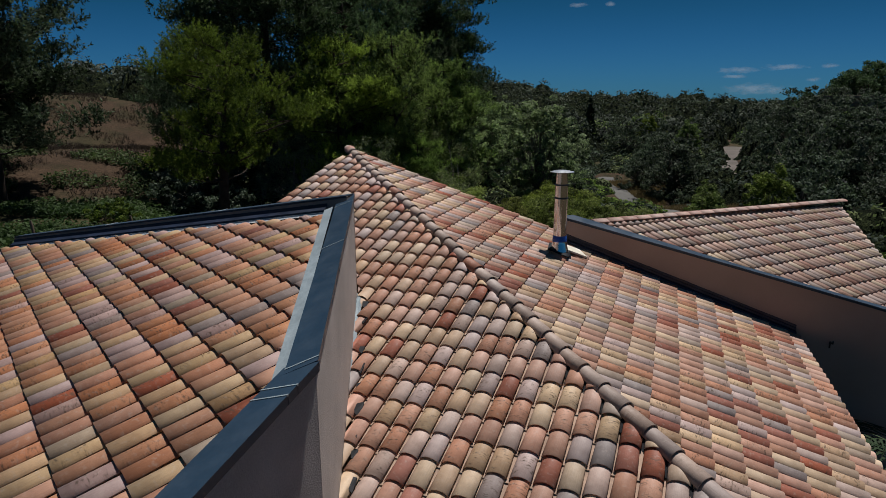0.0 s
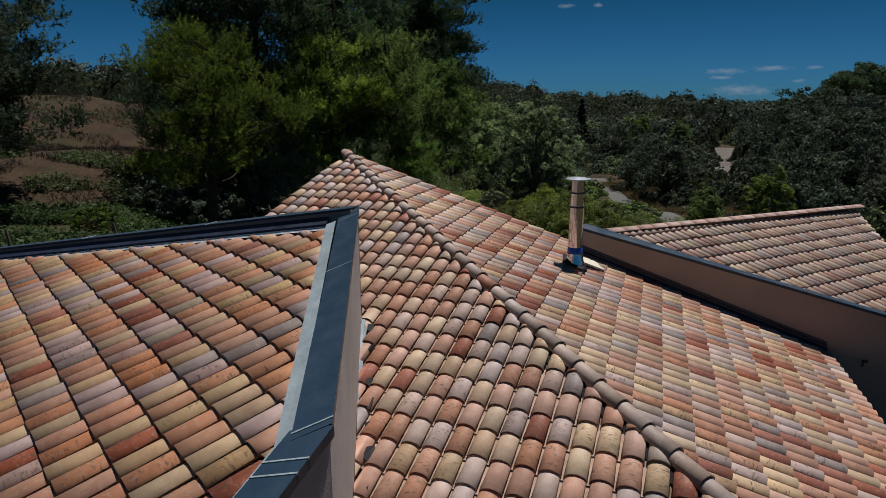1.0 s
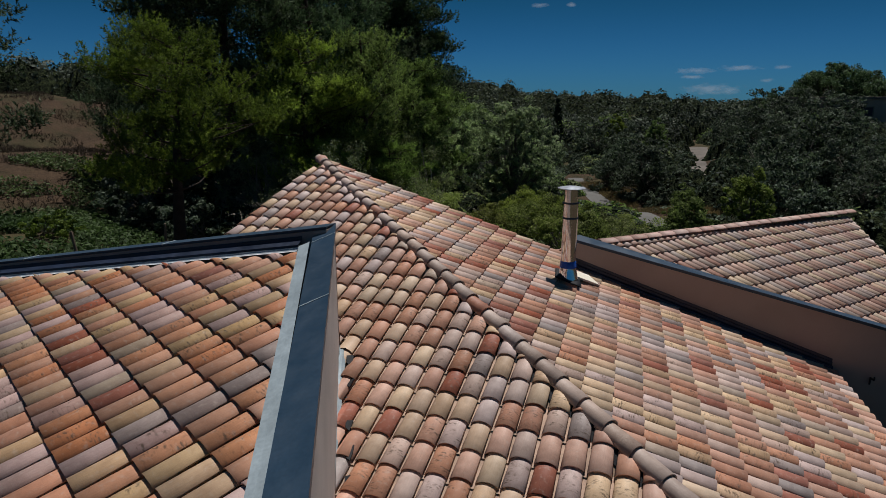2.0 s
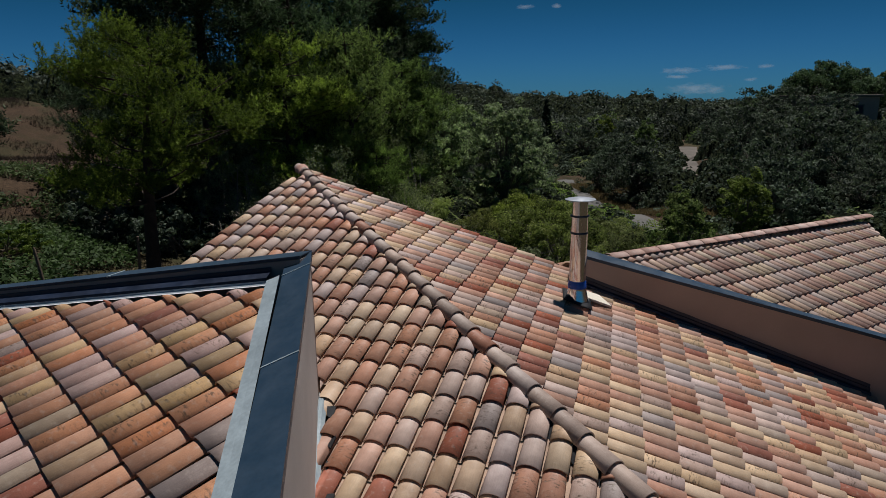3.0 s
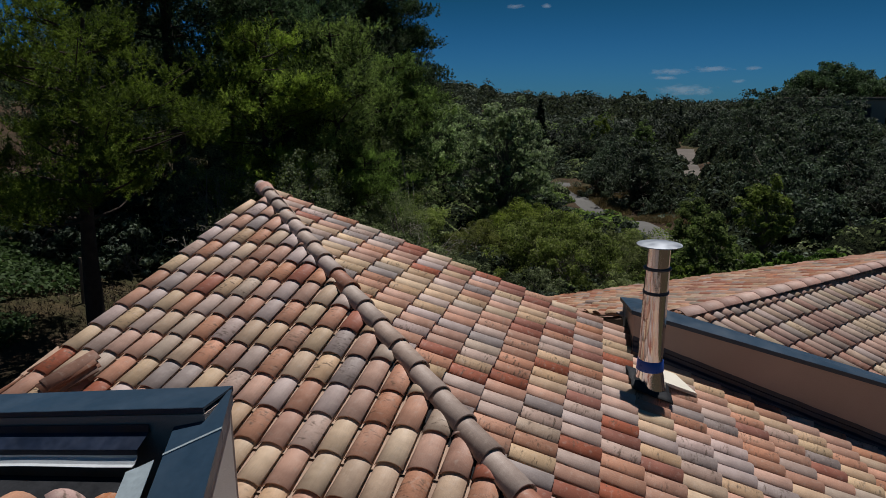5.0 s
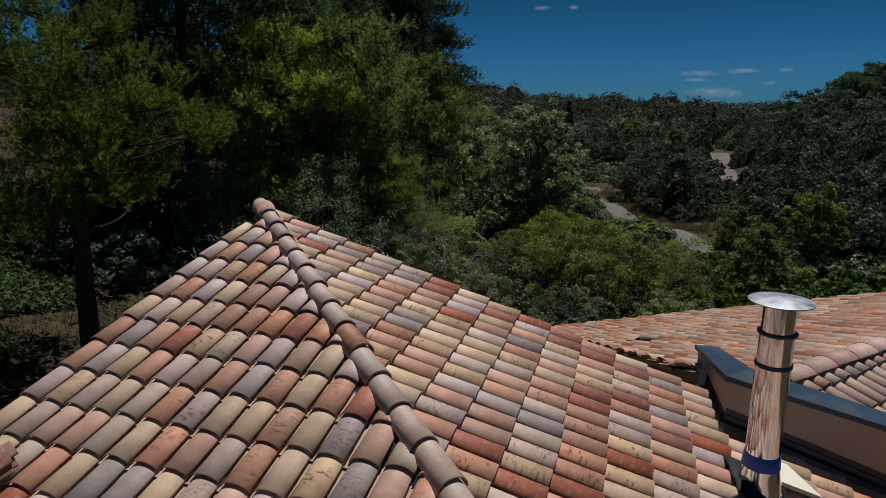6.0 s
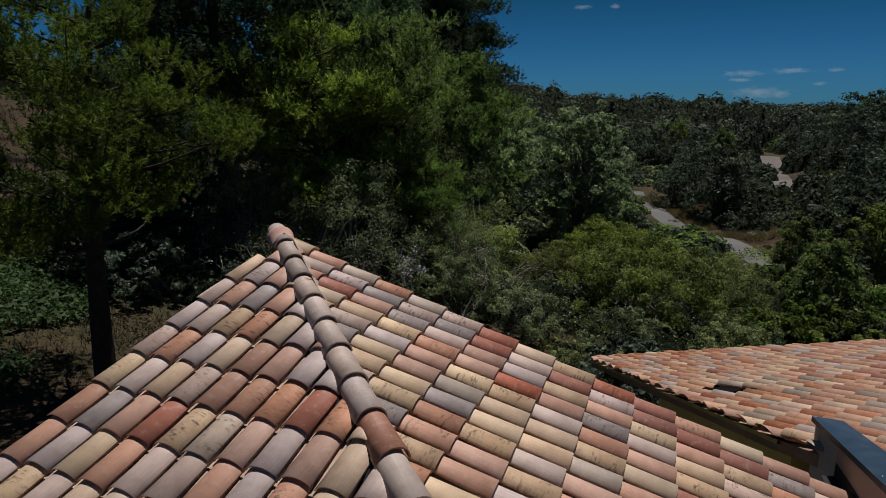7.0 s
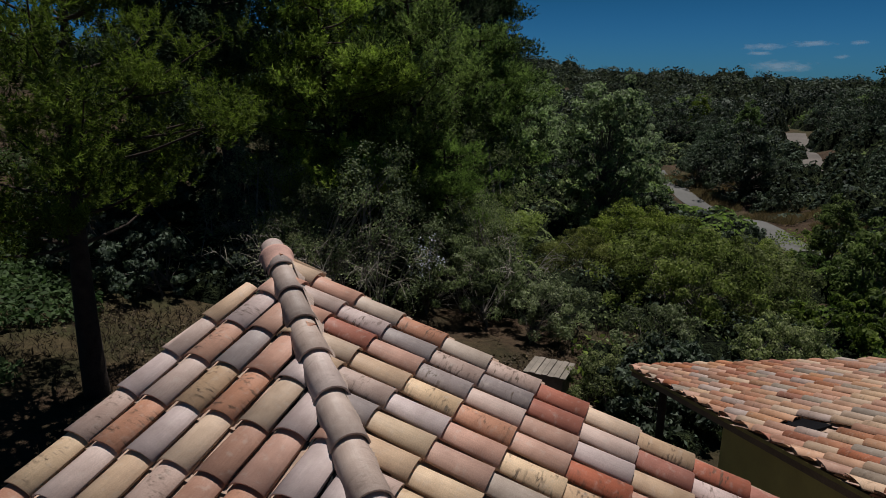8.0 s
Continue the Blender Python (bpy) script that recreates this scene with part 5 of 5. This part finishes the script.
cypress = plant("cypress_tree", grow_broadleaf(83, 10.0, 2.0, 0.0, 100, 70, 0.14, cypress_green, 0.12, 0.25), bark, "slim dark cypress standing in the woods", "tree", "trees on the hill")
set_plants(cypress, [(22.2, 99.6, 0.85, 0), (57.0, 128, 0.66, 40)])


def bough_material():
    """Foliage seen as a mass: shade of the hollows painted dark, tufts lighter."""
    m = Nodes("boughs_with_shade", 0.9, 0, 0.05)
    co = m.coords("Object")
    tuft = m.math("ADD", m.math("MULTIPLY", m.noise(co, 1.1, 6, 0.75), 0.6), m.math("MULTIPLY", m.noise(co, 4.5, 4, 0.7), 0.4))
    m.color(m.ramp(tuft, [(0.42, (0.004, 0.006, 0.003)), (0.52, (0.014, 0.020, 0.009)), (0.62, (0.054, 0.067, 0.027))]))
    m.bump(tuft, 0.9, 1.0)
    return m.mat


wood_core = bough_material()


def canopy(name, crowns, step, box, per, leaf, leaf_mats, label, category, seed, over=0.95, near_fine=False, core=0.84, lump=0.12):
    """Closed woods or scrub: domes (x, y, radius, height, material) merged into one bough layer, and leaf sprays over them."""
    r = np.random.RandomState(seed)
    x0, y0, x1, y1 = box
    nx, ny = int((x1 - x0) / step) + 1, int((y1 - y0) / step) + 1
    gx, gy = x0 + np.arange(nx) * step, y0 + np.arange(ny) * step
    top = np.zeros((ny, nx))
    for cx, cy, cr, ch, _ in crowns:
        i0, i1 = max(0, int((cx - cr - x0) / step)), min(nx, int((cx + cr - x0) / step) + 2)
        j0, j1 = max(0, int((cy - cr - y0) / step)), min(ny, int((cy + cr - y0) / step) + 2)
        if i1 <= i0 or j1 <= j0:
            continue
        d2 = ((gx[None, i0:i1] - cx) ** 2 + (gy[j0:j1, None] - cy) ** 2) / cr ** 2
        dome = ch * np.sqrt(np.clip(1 - d2, 0, 1))
        top[j0:j1, i0:i1] = np.maximum(top[j0:j1, i0:i1], dome)
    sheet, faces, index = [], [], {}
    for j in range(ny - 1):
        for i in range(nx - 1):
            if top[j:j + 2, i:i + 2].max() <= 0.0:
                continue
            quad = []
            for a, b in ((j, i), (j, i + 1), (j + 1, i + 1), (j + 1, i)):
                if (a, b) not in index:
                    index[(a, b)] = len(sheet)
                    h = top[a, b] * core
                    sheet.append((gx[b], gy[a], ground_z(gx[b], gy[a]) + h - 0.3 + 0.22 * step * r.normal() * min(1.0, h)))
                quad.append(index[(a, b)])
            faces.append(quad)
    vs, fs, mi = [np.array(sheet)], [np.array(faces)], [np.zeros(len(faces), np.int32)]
    o = len(sheet)
    for cx, cy, cr, ch, mat in crowns:
        fine = min(1.15, max(0.5, math.hypot(cx, cy - 8) / 42)) if near_fine else 1.0
        n = int(per * (cr / crowns[0][2]) ** 1.2 / fine ** 1.3 * (0.5 if cx < -0.12 * cy and cy > 60 else 1.0))
        d = unit(r.normal(size=(n, 3)))
        d[:, 2] = np.abs(d[:, 2])
        k = 0.88 + lump * np.array([noise.noise((a[0] * 3.1 + cx, a[1] * 3.1 + cy, a[2] * 3.1)) for a in d])
        px, py, ph = cx + d[:, 0] * cr * k, cy + d[:, 1] * cr * k, d[:, 2] * ch * k
        ii, jj = np.clip(((px - x0) / step + 0.5).astype(int), 0, nx - 1), np.clip(((py - y0) / step + 0.5).astype(int), 0, ny - 1)
        keep = ph > top[jj, ii] * core - 0.5
        px, py, ph, d = px[keep], py[keep], ph[keep], d[keep]
        if len(px) == 0:
            continue
        z = np.array([ground_z(a, b) for a, b in zip(px, py)])
        p = np.stack([px, py, z + ph * over - 0.12], 1)
        v, f = leaves(p, unit(d / np.array([cr, cr, ch])), leaf * fine * (0.75 + 0.25 * cr / crowns[0][2]), r, 0.42, 0.75)
        vs.append(v)
        fs.append(f + o)
        mi.append(np.full(len(f), 1 + mat, np.int32))
        o += len(v)
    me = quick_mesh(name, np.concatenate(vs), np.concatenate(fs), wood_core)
    for mat in leaf_mats:
        me.materials.append(mat)
    me.polygons.foreach_set("material_index", np.concatenate(mi))
    ob = new(name, me)
    return tagged(ob, label, category, kind="stuff")


def far_woods():
    """The wooded hills behind the valley, too many trees to count."""
    r = np.random.RandomState(99)
    near, far = [(0, 80, 2.6, 3.0, 0)], [(20, 160, 3.2, 3.2, 0)]
    y = 60.0
    while y < 222:
        gap = 4.5 if y < 125 else 5.4
        x = -0.62 * y
        while x < 0.86 * y:
            a, b = x + r.uniform(-0.5, 0.5) * gap, y + r.uniform(-0.5, 0.5) * gap
            x += gap
            open_land = track_gap(a, b) < 4.2 or (12 < a < 23.5 and b < 92) or (a < -14 and b < 70) or (b < 84 and a > 20) or (b < 74 and a > 5)
            if open_land:
                continue
            if b < 125:
                near.append((a, b, r.uniform(1.8, 3.7), r.uniform(2.6, 6.2) * (1.0 if r.uniform() < 0.85 else 1.25), r.choice([0, 0, 0, 0, 2, 2, 2, 1])))
            else:
                far.append((a, b, r.uniform(2.2, 4.3), r.uniform(2.8, 5.8) * (1.0 if r.uniform() < 0.9 else 1.25), r.choice([0, 0, 1])))
        y += gap
    for k in range(60):
        near.append((-34 + r.uniform(-26, 12), 66 + r.uniform(-4, 10), r.uniform(1.8, 3.2), r.uniform(2, 5), 0))
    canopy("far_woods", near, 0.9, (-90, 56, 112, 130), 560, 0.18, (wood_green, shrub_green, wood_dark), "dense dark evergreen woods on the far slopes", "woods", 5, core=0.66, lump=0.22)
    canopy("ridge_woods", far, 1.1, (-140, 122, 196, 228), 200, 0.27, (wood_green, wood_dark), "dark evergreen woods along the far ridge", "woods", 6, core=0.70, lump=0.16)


far_woods()


def ground_cover():
    """Weeds and dry grass over the near ground."""
    r = np.random.RandomState(12)
    for name, material, n, size, box, label, kind_leaf in (
        ("weeds", weed_green, 42000, 0.078, (-26, 14, -8.6, 28), "low green weeds and grass on the slope", True),
        ("dry_grass", field_straw, 8000, 0.055, (-13, 14, 4, 27), "tufts of dry straw-coloured grass", False),
        ("leaf_litter", litter_brown, 18000, 0.045, (-11, 14, 3.5, 28), "brown fallen leaves and needles on bare ground", True),
        ("scrub", shrub_green, 16000, 0.08, (2, 23, 22, 46), "low green scrub filling the valley", True),
        ("bank_grass", dry_grass, 9000, 0.12, (18.3, 44, 23.5, 72), "dry straw grass on the bank beside the lane", False),
        ("field_grass", field_straw, 16000, 0.10, (-45, 25, -12, 66), "sparse faded grass on the ploughed field", False),
        ("field_weeds", weed_green, 14000, 0.085, (-30, 25, -12, 34), "green weeds spreading into the field", True),
    ):
        x0, y0, x1, y1 = box
        x, y = r.uniform(x0, x1, n * 2), r.uniform(y0, y1, n * 2)
        m = np.array([noise.noise((a * 0.35, b * 0.35, 7 + size * 50)) for a, b in zip(x, y)])
        keep = np.where(m > -0.02)[0][:n]
        x, y = x[keep], y[keep]
        z = np.array([ground_z(a, b) for a, b in zip(x, y)]) + r.uniform(0, 0.03 if name == "leaf_litter" else 0.35 if kind_leaf else 0.1, len(x))
        p = np.stack([x, y, z], 1)
        if kind_leaf:
            v, f = leaves(p, np.tile([0, 0, 1.0], (len(p), 1)), size, r, 0.8)
        else:
            v, f = needles(p, np.tile([0, 0, 1.0], (len(p), 1)), size * 3, r, 4, 0.04)
        ob = new(name, quick_mesh(name, v, f, material))
        tagged(ob, label, "grass", kind="stuff")


ground_cover()


def undergrowth():
    """Low scrub filling the ground between the trees, too much to count."""
    r = np.random.RandomState(33)
    road = [(18.9, 75), (18.6, 72.5), (18.2, 70), (17.8, 65), (17.4, 60), (17.4, 56), (17.4, 52), (17.2, 48), (17.0, 44), (17.2, 40), (17.5, 36), (19.5, 32), (22, 28)]
    valley, shade = [(26, 40, 1.3, 1.2, 0)], [(0, 40, 1.3, 1.1, 0)]
    y = 25.0
    while y < 92:
        x = 6.5
        while x < 52:
            a, b = x + r.uniform(-0.9, 0.9), y + r.uniform(-0.9, 0.9)
            x += 1.75
            if min(math.hypot((a - c) * (1.4 if a < c else 1.0), (b - d) * 0.6) for c, d in road) < 2.2 or (track_gap(a, b) < 1.5 and b > 65.5):
                continue
            if 17.5 < a < 22.6 and 46 < b < 71 and noise.noise((a * 0.35, b * 0.25, 2)) < 0.35:
                continue
            if b > 62 and a < 9:
                continue
            tall = r.uniform(0.5 if a < 21 else 0.9, 1.5) * (1.7 if a > 21 and r.uniform() < 0.4 else 1.0)
            kind = 2 if a < 16 and noise.noise((a * 0.22, b * 0.22, 9)) > -0.05 else (1 if noise.noise((a * 0.2, b * 0.2, 4)) > 0.25 else 3 if a > 21 else 0)
            valley.append((a, b, r.uniform(0.95, 1.7), tall, kind))
        y += 1.75
    y = 22.0
    while y < 62:
        x = -16.0
        while x < 7:
            a, b = x + r.uniform(-1, 1), y + r.uniform(-1, 1)
            x += 1.9
            if (b < 26.5 + 0.25 * (a + 4) and a < 2.6) or a < -11.0 or (a > 5.5 and b < 30):
                continue
            shade.append((a, b, r.uniform(0.9, 1.7), r.uniform(0.6, 1.6), 1 if r.uniform() < 0.6 else 0))
        y += 1.9
    canopy("undergrowth", valley, 0.55, (4, 23, 55, 95), 170, 0.125, (oak_green, olive_grey, shrub_green, wood_dark), "low green and dark scrub filling the valley", "scrub", 7, near_fine=True)
    canopy("undergrowth", shade, 0.55, (-19, 20, 10, 65), 130, 0.115, (oak_green, olive_grey), "low shaded scrub under the pines", "scrub", 8, near_fine=True)


undergrowth()


# ---- small things in the landscape ----
def fence_post(x, y, h, lean):
    bm = bmesh.new()
    lathe(bm, [(0.045, -0.3), (0.042, h * 0.9), (0.03, h)], (0, 0, 0), 8)
    ob = part("fence_post", bm, post_wood)
    ob.matrix_basis = Matrix.Translation((x, y, ground_z(x, y))) @ Matrix.Rotation(lean, 4, "Y")
    tagged(ob, "thin leaning wooden fence post in the grass", "fence post", "field fence posts")


for x, y, h, lean in ((-11.6, 17.6, 1.3, -0.10), (-9.9, 19.9, 1.25, -0.12), (-8.4, 22.3, 1.25, 0.05)):
    fence_post(x, y, h, lean)


def crate(x, y):
    """A weathered wooden box with a slatted lid."""
    z = ground_z(x, y)
    root = empty("wooden_box", (x, y, z), "weathered grey wooden box with a slatted lid", "box")
    root.rotation_euler = (0, 0, radians(-24))
    box_part("body", (0, 0, 0.28), (0.78, 0.66, 0.60), old_wood, root)
    lid = box_part("lid", (0, 0, 0.565), (0.80, 0.70, 0.035), old_wood, root)
    for k in range(7):
        box_part("slat", (-0.41 + k * 0.1365, 0, 0.60 + 0.012 * (k % 2)), (0.126, 0.86, 0.03), old_wood, lid)
    return root


crate(1.19, 23.2)


def far_house(x, y, turn):
    z = ground_z(x, y)
    root = empty("far_house", (x, y, z), "low pale house with a flat roofline among trees", "house")
    root.rotation_euler = (0, 0, radians(turn))
    box_part("wall", (0, 0, 1.65), (9.0, 5.0, 3.3), stucco_brown, root, edge=0.02)
    box_part("roof", (0, 0, 3.42), (9.6, 5.6, 0.22), old_wood, root, edge=0.02)
    for k in (-2.6, 0.2, 2.8):
        w = box_part("window", (k, -2.505, 2.1), (1.1, 0.06, 1.0), old_wood, root, edge=0.01)
        box_part("pane", (k, -2.53, 2.1), (0.9, 0.03, 0.8), navy, w, edge=0.004)
    return root


far_house(44.4, 67.6, -38)


def cloud(x, y, z, w, h, seed):
    """A thin patch of vapour far off in the sky."""
    side = Vector((y, -x, 0)).normalized()
    c = Vector((x, y, z))
    up = Vector((0, 0, 1))
    vs = [c - side * w * 0.75 - up * h, c + side * w * 0.75 - up * h, c + side * w * 0.75 + up * h, c - side * w * 0.75 + up * h]
    ob = mesh_object("backdrop", vs, [(0, 1, 2, 3)], cloud_white)
    lay = ob.data.uv_layers.new(name="patch")
    for k, uv in enumerate(((0, 0), (1, 0), (1, 1), (0, 1))):
        lay.data[k].uv = uv
    ob.visible_shadow = False
    tagged(ob, "small thin white cloud low in the sky", "cloud", kind="structure")


for spec in [(733.0, 1644.0, 78.0, 96, 12, 1), (768.0, 1628.0, 32.0, 148, 19, 2), (824.0, 1600.0, 83.0, 102, 10, 3), (881.0, 1570.0, 53.0, 37, 7, 4), (905.0, 1556.0, 83.0, 41, 7, 5), (347.0, 1766.0, 251.0, 41, 9, 6), (428.0, 1748.0, 250.0, 22, 8, 7), (725.0, 1648.0, 63.0, 48, 7, 8)]:
    cloud(*spec)


# ---- back of the right-hand house ----
wall("wall_back_west", (2.80, 14.5), (2.70, 17.9), BACK.z(2.80, 14.5) - 0.17, BACK.z(2.70, 17.9) - 0.17, -1.0, 0.0, 0.2, plain_material("ochre_render", (0.40, 0.33, 0.12), 0.9, 0, 0.2, 1.5, 90, 0.004), "ochre rendered wall below the eaves")
wall("wall_house_east", (10.4, 17.0), (9.0, 11.2), 3.9, 2.8, -1.0, 0.0, 0.2, stucco_brown, "rendered end wall of the house")
rows = []
for a in range(25):
    x, y = along((2.66, 14.6), (2.45, 21.6), a / 24)
    rows.append([BACK.at(x + 0.04, y, -0.085), BACK.at(x + 0.04, y, -0.13), BACK.at(x + 0.20, y, -0.13)])
strip("eaves_board", rows, fascia_wood, "ochre-stained eaves board under the tiles", "eaves")
bm = bmesh.new()
lathe(bm, [(0.075, -0.5), (0.07, 2.4)], (0, 0, 0), 10)
ob = part("porch_post", bm, bark)
ob.location = (2.75, 20.4, ground_z(2.75, 20.4))
tagged(ob, "dark wooden porch post under the eaves", "post")


def white_flowers(x, y):
    """A leggy shrub with spikes of small white flowers."""
    r = np.random.RandomState(71)
    z = ground_z(x, y)
    root = empty("flowering_shrub", (x, y, z), "leggy shrub with white flower spikes", "bush")
    wood, petals, greens = [], [], []
    for k in range(16):
        a, lean = r.uniform(0, 6.28), r.uniform(0.1, 0.55)
        tip = np.array([math.cos(a) * lean, math.sin(a) * lean, r.uniform(1.2, 2.3)])
        wood.append(tube([(0, 0, -0.1), tuple(tip * 0.5 + r.normal(size=3) * 0.05), tuple(tip)], [0.018, 0.012, 0.005], 4))
        s = r.uniform(0.75, 1.02, (22, 1))
        petals.append(tip * s + r.normal(size=(22, 3)) * 0.035)
        s = r.uniform(0.2, 0.8, (40, 1))
        greens.append(tip * s + r.normal(size=(40, 3)) * 0.09)
    wv, wf = merge(wood)
    wm = bpy.data.meshes.new("stem")
    wm.from_pydata([tuple(q) for q in wv], [], wf)
    wm.materials.append(bark_grey)
    pv, pf = leaves(np.concatenate(petals), np.tile([0, 0, 1.0], (16 * 22, 1)), 0.028, r, 1.2, 0.8)
    gv, gf = leaves(np.concatenate(greens), np.tile([0, 0, 1.0], (16 * 40, 1)), 0.05, r, 1.0)
    for name, me in (("stem", wm), ("flowers", quick_mesh("flowers", pv, pf, flower_white)), ("leaves", quick_mesh("leaves", gv, gf, olive_grey))):
        ob = new(name, me)
        ob.parent = root
        if name != "stem":
            tagged(ob, kind="stuff")


white_flowers(-1.75, 27.2)


def fan_palm(x, y, tall):
    """A small palm: a shaggy stem and arching fronds, each with two rows of blades."""
    r = np.random.RandomState(72)
    z = ground_z(x, y)
    root = empty("palm", (x, y, z), "small dark palm with arching fronds beside the wall", "palm")
    bm = bmesh.new()
    lathe(bm, [(0.13, -0.3), (0.12, tall * 0.5), (0.10, tall), (0.03, tall + 0.1)], (0, 0, 0), 10)
    part("trunk", bm, bark, root)
    for k in range(20):
        a, rise = k * 2.4, r.uniform(0.1, 0.9)
        way = np.array([math.cos(a), math.sin(a), 0.0])
        ln = r.uniform(0.7, 0.95)
        rib = [np.array([0, 0, tall]) + way * ln * s + np.array([0, 0, ln * (rise * s - 0.75 * s * s)]) for s in np.linspace(0, 1, 9)]
        vs, fs = [], []
        side = np.cross(way, [0, 0, 1.0])
        for i in range(1, 8):
            for g in (-1, 1):
                tip = rib[i] + side * g * 0.30 * math.sin(math.pi * (0.15 + 0.8 * i / 8)) + way * 0.16 - np.array([0, 0, 0.06])
                o = len(vs)
                vs += [rib[i] - way * 0.02, rib[i] + way * 0.03, tip]
                fs.append((o, o + 1, o + 2))
        me = quick_mesh("frond", np.array(vs), np.array(fs), palm_green)
        new("frond", me).parent = root


fan_palm(7.25, 10.05, 1.05)
